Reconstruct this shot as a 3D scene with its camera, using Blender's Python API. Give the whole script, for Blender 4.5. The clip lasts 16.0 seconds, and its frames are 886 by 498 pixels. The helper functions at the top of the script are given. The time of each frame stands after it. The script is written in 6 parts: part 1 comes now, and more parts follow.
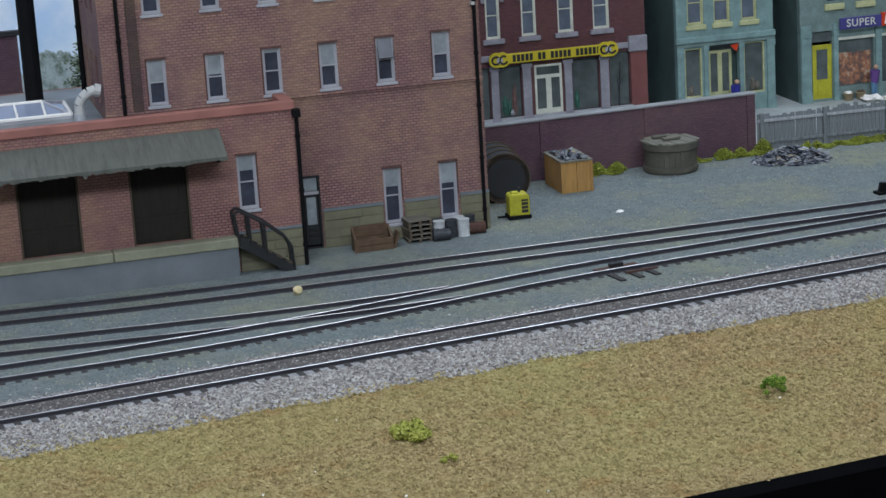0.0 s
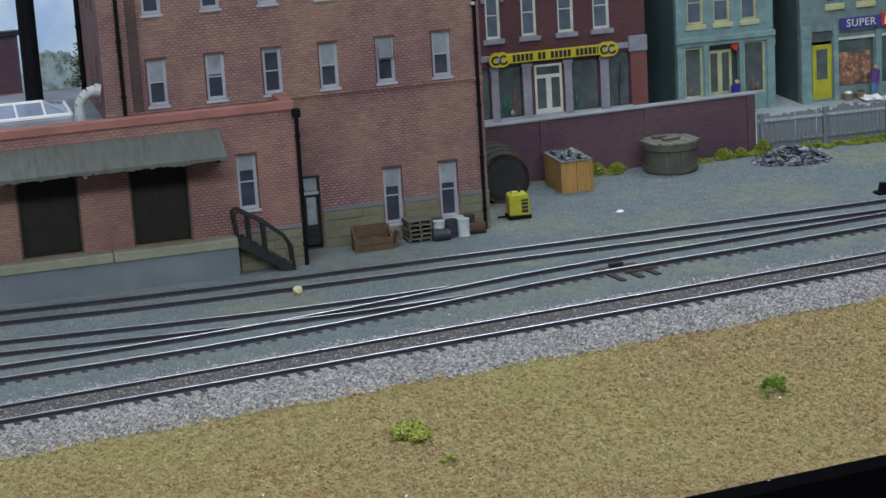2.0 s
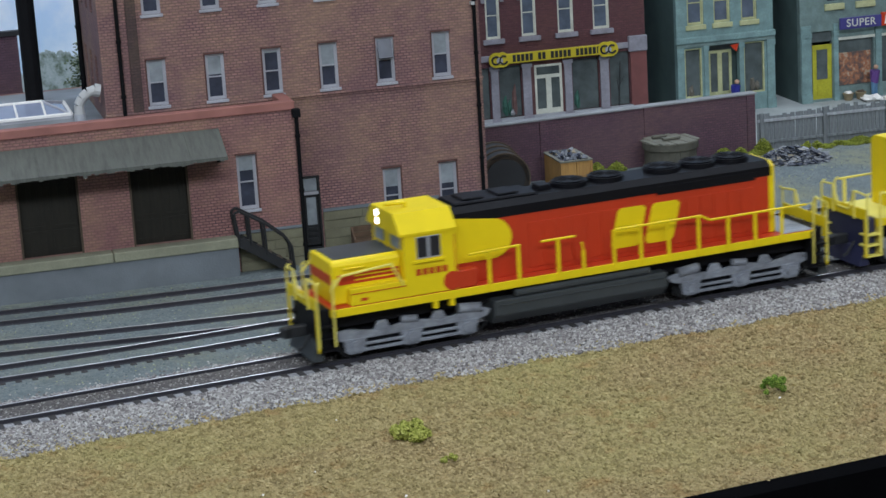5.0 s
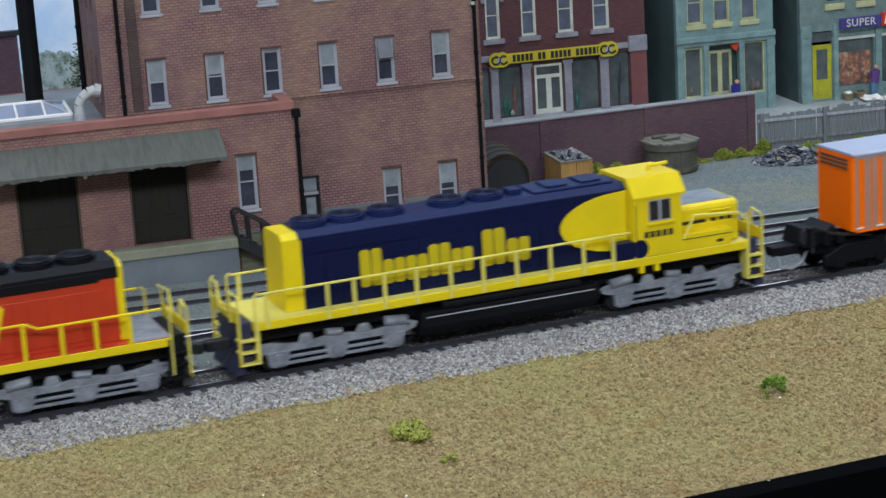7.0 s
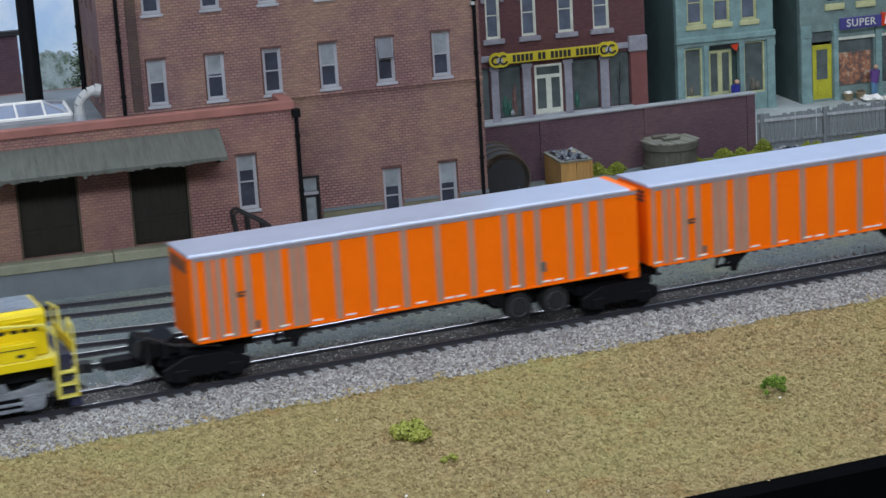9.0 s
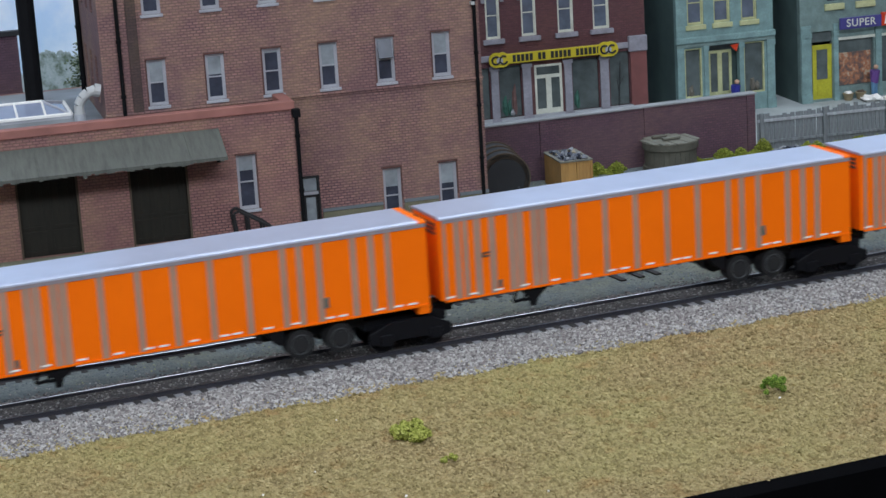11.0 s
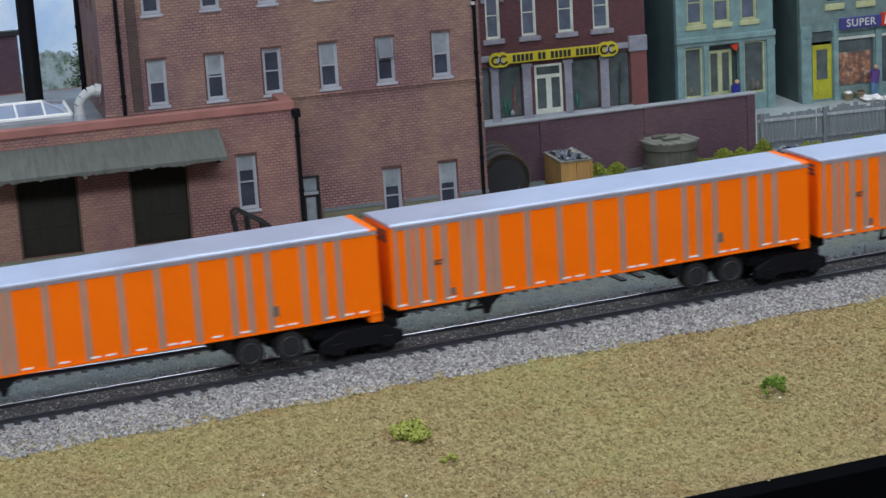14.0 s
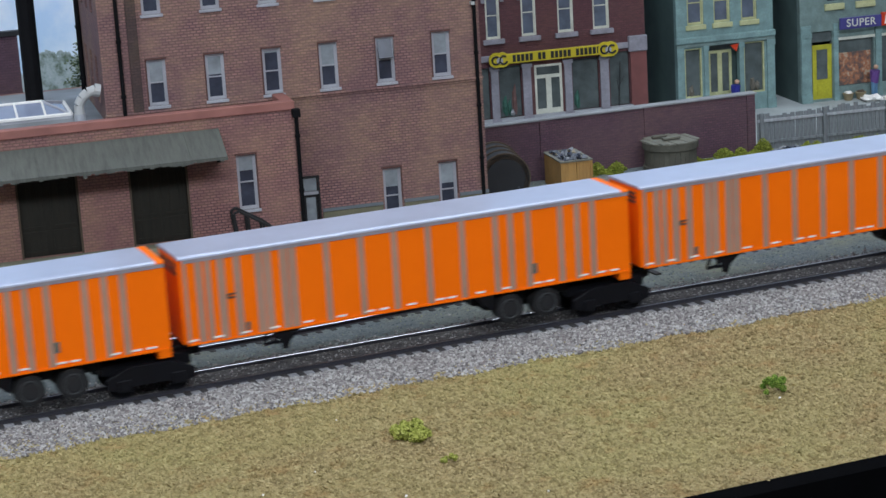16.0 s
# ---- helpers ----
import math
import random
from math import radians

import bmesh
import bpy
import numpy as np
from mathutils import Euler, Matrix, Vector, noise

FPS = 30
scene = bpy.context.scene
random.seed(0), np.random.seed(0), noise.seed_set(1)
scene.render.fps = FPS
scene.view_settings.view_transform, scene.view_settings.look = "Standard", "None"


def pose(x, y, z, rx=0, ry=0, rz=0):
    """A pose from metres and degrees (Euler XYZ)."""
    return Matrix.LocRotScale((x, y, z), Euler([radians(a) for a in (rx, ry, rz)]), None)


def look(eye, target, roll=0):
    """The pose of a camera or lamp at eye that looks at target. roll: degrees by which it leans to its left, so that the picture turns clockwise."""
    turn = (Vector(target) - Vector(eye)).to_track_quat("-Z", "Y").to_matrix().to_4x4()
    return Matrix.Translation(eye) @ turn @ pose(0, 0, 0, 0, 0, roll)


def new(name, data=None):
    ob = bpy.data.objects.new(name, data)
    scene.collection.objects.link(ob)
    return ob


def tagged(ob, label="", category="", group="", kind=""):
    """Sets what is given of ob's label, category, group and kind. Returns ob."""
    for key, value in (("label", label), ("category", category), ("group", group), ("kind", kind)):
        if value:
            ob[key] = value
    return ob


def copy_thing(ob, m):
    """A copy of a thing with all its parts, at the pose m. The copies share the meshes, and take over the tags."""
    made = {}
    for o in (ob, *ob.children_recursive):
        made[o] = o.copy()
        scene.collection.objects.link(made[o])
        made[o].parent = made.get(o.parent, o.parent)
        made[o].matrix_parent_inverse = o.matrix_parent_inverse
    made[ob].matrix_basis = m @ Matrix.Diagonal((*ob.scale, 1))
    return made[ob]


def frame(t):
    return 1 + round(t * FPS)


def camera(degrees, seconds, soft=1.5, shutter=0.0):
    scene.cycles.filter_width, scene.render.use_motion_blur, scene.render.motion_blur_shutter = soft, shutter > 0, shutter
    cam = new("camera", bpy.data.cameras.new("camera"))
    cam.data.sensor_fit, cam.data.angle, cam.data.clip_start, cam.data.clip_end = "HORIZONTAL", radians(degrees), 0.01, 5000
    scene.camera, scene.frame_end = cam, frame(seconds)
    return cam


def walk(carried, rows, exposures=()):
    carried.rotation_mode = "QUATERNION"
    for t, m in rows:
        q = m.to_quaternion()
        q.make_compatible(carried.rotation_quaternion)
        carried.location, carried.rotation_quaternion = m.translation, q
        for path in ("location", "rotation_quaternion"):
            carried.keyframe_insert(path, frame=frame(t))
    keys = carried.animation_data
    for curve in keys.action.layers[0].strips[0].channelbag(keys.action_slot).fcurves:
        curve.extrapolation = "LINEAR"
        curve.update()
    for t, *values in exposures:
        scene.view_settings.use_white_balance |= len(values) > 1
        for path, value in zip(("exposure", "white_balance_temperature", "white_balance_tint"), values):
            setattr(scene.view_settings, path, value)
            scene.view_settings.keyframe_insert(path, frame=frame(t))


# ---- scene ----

# A model railway in 1:87. Sizes below are written in metres of the full-size prototype and scaled by S.
S = 1 / 87.1
cam = camera(23.06, 16.0, soft=1.5, shutter=0.4)
EYE = Vector((-13.156, -67.099, 21.242)) * S
AIM = Vector((12.26, -4.15, 4.16)) * S
walk(cam, [(0.0, look(EYE, AIM, -3.456)), (16.0, look(EYE, AIM, -3.456))],
     exposures=[(0.0, -0.12), (3.5, -0.12), (6.3, 0.0), (7.5, 0.03), (9.0, 0.02), (16.0, 0.02)])

# ---- light: a club room lit by ceiling tubes ----
world = bpy.data.worlds.new("world")
world.use_nodes = True
world.node_tree.nodes["Background"].inputs[0].default_value = (0.75, 0.87, 1.0, 1)
world.node_tree.nodes["Background"].inputs[1].default_value = 0.05
scene.world = world


def tube_light(x, y, z, length, width, watts, colour, tx, ty):
    d = bpy.data.lights.new("tube_light", "AREA")
    d.shape, d.size, d.size_y, d.energy, d.color = "RECTANGLE", length, width, watts, colour
    ob = new("tube_light", d)
    ob.matrix_world = look((x, y, z), (tx, ty, 0))
    return ob


COOL = (0.80, 0.885, 1.0)
tube_light(-0.08, -0.33, 1.42, 0.9, 0.3, 8.5, COOL, 0.0, 0.0)
tube_light(0.80, 0.55, 1.42, 1.5, 0.3, 14.5, COOL, 0.6, 0.3)
tube_light(-0.35, -1.90, 1.40, 2.8, 0.3, 52, COOL, 0.25, 0.0)


# ---- materials ----
def nodes_of(name):
    m = bpy.data.materials.new(name)
    m.use_nodes = True
    nt = m.node_tree
    return m, nt, nt.nodes["Principled BSDF"]


def link(nt, a, b):
    nt.links.new(a, b)


def coords(nt, scale=1.0, kind="Object"):
    tc = nt.nodes.new("ShaderNodeTexCoord")
    mp = nt.nodes.new("ShaderNodeMapping")
    mp.inputs["Scale"].default_value = (scale / S,) * 3
    link(nt, tc.outputs[kind], mp.inputs[0])
    return mp.outputs[0]


def noise_tex(nt, vec, scale, detail=4, rough=0.6):
    n = nt.nodes.new("ShaderNodeTexNoise")
    n.inputs["Scale"].default_value, n.inputs["Detail"].default_value, n.inputs["Roughness"].default_value = scale, detail, rough
    link(nt, vec, n.inputs["Vector"])
    return n.outputs["Fac"]


def ramp(nt, fac, stops):
    r = nt.nodes.new("ShaderNodeValToRGB")
    e = r.color_ramp.elements
    while len(e) < len(stops):
        e.new(0.5)
    for el, (p, c) in zip(e, stops):
        el.position, el.color = p, (*c, 1)
    link(nt, fac, r.inputs[0])
    return r.outputs[0]


def mix(nt, fac, a, b, mode="MIX"):
    m = nt.nodes.new("ShaderNodeMix")
    m.data_type, m.blend_type = "RGBA", mode
    for sock, v in ((m.inputs[0], fac), (m.inputs[6], a), (m.inputs[7], b)):
        if isinstance(v, (int, float)):
            sock.default_value = v
        elif isinstance(v, tuple):
            sock.default_value = (*v, 1)
        else:
            link(nt, v, sock)
    return m.outputs[2]


def bump(nt, height, strength, dist):
    b = nt.nodes.new("ShaderNodeBump")
    b.inputs["Strength"].default_value, b.inputs["Distance"].default_value = strength, dist * S
    link(nt, height, b.inputs["Height"])
    return b.outputs[0]


def mul(c, k):
    return tuple(min(1, v * k) for v in c)


def plain(name, colour, rough=0.6, metal=0.0, vary=0.18, big=0.6, fine=14.0, relief=0.02, spec=0.5):
    """A painted or plain surface with stains at two scales and a little relief."""
    m, nt, p = nodes_of(name)
    v = coords(nt)
    a, b = noise_tex(nt, v, big, 3), noise_tex(nt, v, fine, 4)
    c = ramp(nt, a, [(0.3, mul(colour, 1 - vary)), (0.7, mul(colour, 1 + vary * 0.6))])
    c = mix(nt, b, c, mul(colour, 1 - vary * 1.2), "MIX") if vary > 0.25 else c
    link(nt, c, p.inputs["Base Color"])
    p.inputs["Roughness"].default_value, p.inputs["Metallic"].default_value = rough, metal
    p.inputs["Specular IOR Level"].default_value = spec
    if relief:
        link(nt, bump(nt, b, 0.5, relief), p.inputs["Normal"])
    return m


def brick_mat(name, base, dark, mortar, course=0.115, length=0.25, soot=0.5):
    m, nt, p = nodes_of(name)
    v = coords(nt)
    sep = nt.nodes.new("ShaderNodeSeparateXYZ")
    link(nt, v, sep.inputs[0])
    add = nt.nodes.new("ShaderNodeMath")
    link(nt, sep.outputs[0], add.inputs[0]), link(nt, sep.outputs[1], add.inputs[1])
    com = nt.nodes.new("ShaderNodeCombineXYZ")
    link(nt, add.outputs[0], com.inputs[0]), link(nt, sep.outputs[2], com.inputs[1])
    br = nt.nodes.new("ShaderNodeTexBrick")
    br.inputs["Scale"].default_value = 1.0
    br.inputs["Brick Width"].default_value, br.inputs["Row Height"].default_value = length, course
    br.inputs["Mortar Size"].default_value, br.inputs["Mortar Smooth"].default_value = 0.022, 0.35
    br.inputs["Color1"].default_value, br.inputs["Color2"].default_value = (*mul(base, 1.13), 1), (*mul(base, 0.85), 1)
    br.inputs["Mortar"].default_value = (*mortar, 1)
    link(nt, com.outputs[0], br.inputs["Vector"])
    big = ramp(nt, noise_tex(nt, v, 0.35, 4), [(0.35, (0, 0, 0)), (0.7, (1, 1, 1))])
    fine = noise_tex(nt, v, 5.0, 3)
    tan = ramp(nt, noise_tex(nt, v, 0.22, 5, 0.7), [(0.42, (0, 0, 0)), (0.62, (0.95, 0.95, 0.95))])
    c = mix(nt, big, br.outputs[0], mix(nt, 0.75, br.outputs[0], dark))
    c = mix(nt, ramp(nt, fine, [(0.42, (0, 0, 0)), (0.7, (soot, soot, soot))]), c, mul(dark, 0.6))
    c = mix(nt, tan, c, mix(nt, 0.6, c, (base[0] * 1.12, base[1] * 1.42, base[2] * 0.95)))
    mp = nt.nodes.new("ShaderNodeMapping")
    mp.inputs["Scale"].default_value = (2.2, 2.2, 9.3)
    link(nt, v, mp.inputs[0])
    cell = noise_tex(nt, mp.outputs[0], 1.0, 2)
    c = mix(nt, ramp(nt, cell, [(0.35, (0.6, 0.6, 0.6)), (0.62, (0, 0, 0))]), c, mul(dark, 0.8))
    link(nt, c, p.inputs["Base Color"])
    p.inputs["Roughness"].default_value = 0.8
    inv = nt.nodes.new("ShaderNodeMath")
    inv.operation, inv.inputs[0].default_value = "SUBTRACT", 1.0
    link(nt, br.outputs["Fac"], inv.inputs[1])
    link(nt, bump(nt, inv.outputs[0], 1.0, 0.05), p.inputs["Normal"])
    return m


def grain_mat(name, stops, scale, rough=0.9, patch=None, patch_scale=0.25, relief=0.08, mottle=None):
    """Loose ground cover: coloured grains, with wide patches of a second colour."""
    m, nt, p = nodes_of(name)
    v = coords(nt)
    g = noise_tex(nt, v, scale, 5, 0.75)
    c = ramp(nt, g, stops)
    if patch:
        f = ramp(nt, noise_tex(nt, v, patch_scale, 4), [(0.45, (0, 0, 0)), (0.70, (0.75, 0.75, 0.75))])
        c = mix(nt, f, c, patch)
    if mottle:
        f = ramp(nt, noise_tex(nt, v, 1.7, 6, 0.75), [(0.44, (0, 0, 0)), (0.66, (0.6, 0.6, 0.6))])
        c = mix(nt, f, c, mottle)
    link(nt, c, p.inputs["Base Color"])
    p.inputs["Roughness"].default_value = rough
    p.inputs["Specular IOR Level"].default_value = 0.2
    link(nt, bump(nt, g, 0.8, relief), p.inputs["Normal"])
    return m


def speck_mat(name, stops, rough=0.85):
    """For scattered grains: each island takes a colour of its own."""
    m, nt, p = nodes_of(name)
    g = nt.nodes.new("ShaderNodeNewGeometry")
    link(nt, ramp(nt, g.outputs["Random Per Island"], stops), p.inputs["Base Color"])
    p.inputs["Roughness"].default_value, p.inputs["Specular IOR Level"].default_value = rough, 0.2
    return m


def glow(name, colour, strength):
    m, nt, p = nodes_of(name)
    p.inputs["Base Color"].default_value = (*colour, 1)
    p.inputs["Emission Color"].default_value, p.inputs["Emission Strength"].default_value = (*colour, 1), strength
    return m


def pane_mat(name, tint, rough=0.15, spec=0.5):
    m, nt, p = nodes_of(name)
    v = coords(nt)
    link(nt, ramp(nt, noise_tex(nt, v, 1.3, 3), [(0.3, mul(tint, 0.7)), (0.7, mul(tint, 1.25))]), p.inputs["Base Color"])
    p.inputs["Roughness"].default_value, p.inputs["Specular IOR Level"].default_value = rough, spec
    return m


def streak_mat(name, colour, dark, rough=0.7, metal=0.0):
    """Weathered sheet or boards with streaks that run downwards."""
    m, nt, p = nodes_of(name)
    tc = nt.nodes.new("ShaderNodeTexCoord")
    mp = nt.nodes.new("ShaderNodeMapping")
    mp.inputs["Scale"].default_value = (3.0 / S, 0.5 / S, 0.35 / S)
    link(nt, tc.outputs["Object"], mp.inputs[0])
    s = noise_tex(nt, mp.outputs[0], 1.6, 5, 0.7)
    link(nt, ramp(nt, s, [(0.3, dark), (0.55, colour), (0.85, mul(colour, 1.25))]), p.inputs["Base Color"])
    p.inputs["Roughness"].default_value, p.inputs["Metallic"].default_value = rough, metal
    link(nt, bump(nt, s, 0.4, 0.02), p.inputs["Normal"])
    return m


BRICK = brick_mat("warehouse_brick", (0.40, 0.205, 0.182), (0.22, 0.12, 0.122), (0.065, 0.044, 0.05), course=0.115)
BRICK_ANNEX = brick_mat("annex_brick", (0.41, 0.198, 0.178), (0.27, 0.135, 0.13), (0.05, 0.032, 0.038), course=0.115)
BRICK_WALL = brick_mat("purple_brick", (0.155, 0.072, 0.102), (0.105, 0.058, 0.085), (0.065, 0.04, 0.052))
COPING = plain("red_coping", (0.31, 0.128, 0.105), 0.75, vary=0.25)
STONE = plain("buff_stone", (0.205, 0.195, 0.125), 0.85, vary=0.3, big=1.5, relief=0.04)
# paler than the blocks: their edge highlights are put into this colour
STONE_PALE = plain("stone_joint_highlight", (0.23, 0.22, 0.16), 0.9)
CONCRETE = plain("dock_concrete", (0.155, 0.175, 0.19), 0.85, vary=0.22, big=0.5, relief=0.03)
CONCRETE_TOP = plain("dock_top_concrete", (0.30, 0.30, 0.21), 0.85, vary=0.3, big=0.8, relief=0.03)
CAP = plain("pale_cap", (0.36, 0.37, 0.40), 0.7, vary=0.2)
WALL_CAP = plain("wall_cap_stone", (0.26, 0.27, 0.28), 0.75, vary=0.25)
PAVING = plain("street_concrete", (0.34, 0.37, 0.37), 0.85, vary=0.15)
AWNING = streak_mat("awning_sheet", (0.098, 0.102, 0.088), (0.066, 0.069, 0.060), 0.75)
BLACK = plain("black_paint", (0.005, 0.005, 0.006), 0.75, vary=0.2, spec=0.15)
FASCIA_BLACK = plain("fascia_black", (0.003, 0.003, 0.0035), 0.9, vary=0.3, spec=0.02)
IRON = plain("black_iron", (0.018, 0.019, 0.021), 0.55, vary=0.3)
WINDOW_WHITE = plain("window_paint", (0.46, 0.46, 0.50), 0.6, vary=0.3)
PANE = pane_mat("dark_pane", (0.045, 0.05, 0.07), 0.2, 0.2)
PANE_BLIND = pane_mat("blind_pane", (0.27, 0.30, 0.32), 0.3)
# dark boards taken near black: the awning's shade is in the colour
DOOR_SHADED = streak_mat("shaded_door_boards", (0.017, 0.015, 0.010), (0.010, 0.009, 0.006), 0.9)
GROUND = grain_mat("yard_gravel", [(0.3, (0.105, 0.126, 0.132)), (0.5, (0.168, 0.196, 0.196)), (0.75, (0.265, 0.30, 0.295))], 9.0, patch=(0.245, 0.25, 0.165), patch_scale=0.2, relief=0.07, mottle=(0.105, 0.125, 0.14))


def grass_mat(name, islands):
    """Dry foam turf: tan grains with dark specks, olive and rusty patches."""
    m, nt, p = nodes_of(name)
    v = coords(nt, kind="Object")
    g = noise_tex(nt, v, 7.0, 5, 0.75)
    src = g
    if islands:
        src = nt.nodes.new("ShaderNodeNewGeometry").outputs["Random Per Island"]
    c = ramp(nt, src, [(0.05 if islands else 0.3, (0.23, 0.165, 0.08)), (0.45 if islands else 0.5, (0.36, 0.268, 0.132)), (0.95 if islands else 0.75, (0.49, 0.38, 0.20))])
    olive = ramp(nt, noise_tex(nt, v, 0.09, 3), [(0.40, (0, 0, 0)), (0.72, (0.55, 0.55, 0.55))])
    c = mix(nt, olive, c, (0.40, 0.38, 0.145))
    rusty = ramp(nt, noise_tex(nt, v, 0.9, 4), [(0.55, (0, 0, 0)), (0.72, (0.5, 0.5, 0.5))])
    c = mix(nt, rusty, c, (0.36, 0.20, 0.08))
    dark = ramp(nt, noise_tex(nt, v, 3.2, 4, 0.7), [(0.50, (0, 0, 0)), (0.70, (0.6, 0.6, 0.6))])
    c = mix(nt, dark, c, (0.12, 0.09, 0.035))
    link(nt, c, p.inputs["Base Color"])
    p.inputs["Roughness"].default_value, p.inputs["Specular IOR Level"].default_value = 0.95, 0.1
    link(nt, bump(nt, g, 0.7, 0.1), p.inputs["Normal"])
    return m


GRASS = grass_mat("dry_grass", False)
GRASS_BITS = grass_mat("dry_grass_bits", True)
BALLAST_BED = grain_mat("ballast_bed", [(0.3, (0.14, 0.14, 0.15)), (0.55, (0.32, 0.32, 0.33)), (0.8, (0.5, 0.5, 0.51))], 5.0)
BALLAST = speck_mat("ballast_stone", [(0.0, (0.11, 0.10, 0.10)), (0.3, (0.22, 0.20, 0.195)), (0.7, (0.34, 0.325, 0.305)), (1.0, (0.50, 0.485, 0.465))])
GRAVEL = speck_mat("gravel_grain", [(0.0, (0.08, 0.10, 0.112)), (0.5, (0.155, 0.192, 0.195)), (0.86, (0.26, 0.30, 0.30)), (0.92, (0.36, 0.37, 0.20))])
TRACK_FILL = grain_mat("track_fill", [(0.3, (0.06, 0.054, 0.055)), (0.55, (0.125, 0.115, 0.11)), (0.8, (0.23, 0.215, 0.20))], 6.0)
FILL_BITS = speck_mat("track_fill_bits", [(0.0, (0.06, 0.055, 0.055)), (0.6, (0.16, 0.148, 0.138)), (1.0, (0.40, 0.385, 0.37))])
RAIL_SIDE = plain("rail_rust", (0.034, 0.032, 0.042), 0.7, vary=0.3)
RAIL_TOP = plain("rail_head_steel", (0.42, 0.42, 0.44), 0.3, metal=0.95, vary=0.1, relief=0)
RAIL_DULL = plain("dull_rail_head", (0.34, 0.33, 0.33), 0.32, metal=0.85, vary=0.25, relief=0)
TIE = plain("tie_wood", (0.05, 0.045, 0.045), 0.9, vary=0.4)
YELLOW = plain("engine_yellow", (0.80, 0.60, 0.008), 0.42, spec=0.3, vary=0.08, relief=0)
RAIL_YELLOW = plain("rail_yellow", (0.76, 0.66, 0.14), 0.5, spec=0.3, vary=0.12, relief=0)
LETTER_YELLOW = plain("mark_yellow", (0.56, 0.44, 0.012), 0.5, spec=0.2, vary=0.1, relief=0)
RED = plain("engine_red", (0.50, 0.038, 0.009), 0.4, vary=0.08, relief=0)
BLUE = plain("engine_blue", (0.0045, 0.008, 0.045), 0.38, spec=0.18, vary=0.1, relief=0)
ROOF_BLUE = plain("roof_blue", (0.010, 0.018, 0.075), 0.45, spec=0.2, vary=0.1, relief=0)
ENGINE_BLACK = plain("engine_black", (0.006, 0.006, 0.008), 0.5, spec=0.15, vary=0.1, relief=0)
TRUCK_GREY = plain("truck_silver", (0.41, 0.44, 0.50), 0.36, metal=0.25, vary=0.5, big=2.2, relief=0.05)
ORANGE = plain("trailer_orange", (1.0, 0.165, 0.001), 0.6, spec=0.12, vary=0.04, relief=0)
STRIPE = plain("trailer_post_grey", (0.40, 0.235, 0.17), 0.5, vary=0.1, relief=0)
ROOF_SILVER = plain("trailer_roof_silver", (0.52, 0.55, 0.68), 0.3, metal=0.3, vary=0.08, relief=0)
RUBBER = plain("black_rubber", (0.007, 0.007, 0.008), 0.7, vary=0.2)
HUB_RING = plain("hub_ring_grey", (0.045, 0.047, 0.052), 0.4, vary=0.2, relief=0)
HUB_GREY = plain("dull_hub_grey", (0.012, 0.0125, 0.015), 0.5, vary=0.2, relief=0)
WHITE = plain("white_marker", (0.85, 0.82, 0.78), 0.5, vary=0.05, relief=0)
LAMP = glow("headlight_glow", (1.0, 0.97, 0.95), 5.0)
MAROON = brick_mat("store_maroon", (0.15, 0.052, 0.062), (0.10, 0.04, 0.05), (0.09, 0.035, 0.042))
MAUVE = plain("store_grey_trim", (0.35, 0.34, 0.39), 0.7, vary=0.38, big=1.6, fine=9.0)
CREAM = plain("cream_trim", (0.76, 0.77, 0.66), 0.7, vary=0.3, big=1.6, fine=9.0)
TEAL = plain("store_teal", (0.235, 0.37, 0.365), 0.75, vary=0.38, big=1.6, fine=9.0)
# teal at a quarter brightness: shade painted into side and entry walls
TEAL_SHADED = plain("store_shaded_teal", (0.06, 0.10, 0.095), 0.8, vary=0.25)
TEAL_PALE = plain("store_pale_green", (0.21, 0.30, 0.285), 0.75, vary=0.38, big=1.6, fine=9.0)
YELLOW_TRIM = plain("yellow_trim", (0.58, 0.59, 0.32), 0.7, vary=0.34, big=1.6, fine=9.0)
SHOW_GREEN = plain("goods_green", (0.05, 0.16, 0.12), 0.8, vary=0.4, big=3)
SHOW_ROSE = plain("goods_rose", (0.22, 0.12, 0.11), 0.8, vary=0.4, big=3)
STORE_PANE = pane_mat("store_pane", (0.105, 0.13, 0.175))
SHOP_GLASS = pane_mat("shop_glass", (0.09, 0.108, 0.108), 0.12)
SIGN_YELLOW = plain("sign_yellow", (0.56, 0.45, 0.02), 0.5, vary=0.1, relief=0)
SIGN_BLUE = plain("sign_blue", (0.05, 0.045, 0.20), 0.5, vary=0.1, relief=0)
FENCE = streak_mat("weathered_boards", (0.20, 0.22, 0.23), (0.09, 0.10, 0.11), 0.85)
WOOD = streak_mat("orange_wood", (0.40, 0.22, 0.065), (0.27, 0.145, 0.045), 0.8)
WOOD_BROWN = plain("brown_wood", (0.105, 0.075, 0.05), 0.85, vary=0.35)
WOOD_GREY = plain("grey_wood", (0.17, 0.155, 0.125), 0.85, vary=0.35)
WEED = speck_mat("weed_green", [(0.0, (0.08, 0.10, 0.012)), (0.5, (0.19, 0.225, 0.03)), (1.0, (0.30, 0.31, 0.06))])
GEN_YELLOW = plain("faded_yellow", (0.55, 0.52, 0.03), 0.6, vary=0.38, big=1.6, fine=9.0)
SKYLIGHT = plain("skylight_glass", (0.24, 0.27, 0.36), 0.12, vary=0.1, relief=0)
PIPE_WHITE = plain("vent_white", (0.46, 0.46, 0.45), 0.5, vary=0.15)
ROOF_GREY = plain("annex_roof", (0.20, 0.22, 0.24), 0.85, vary=0.2)


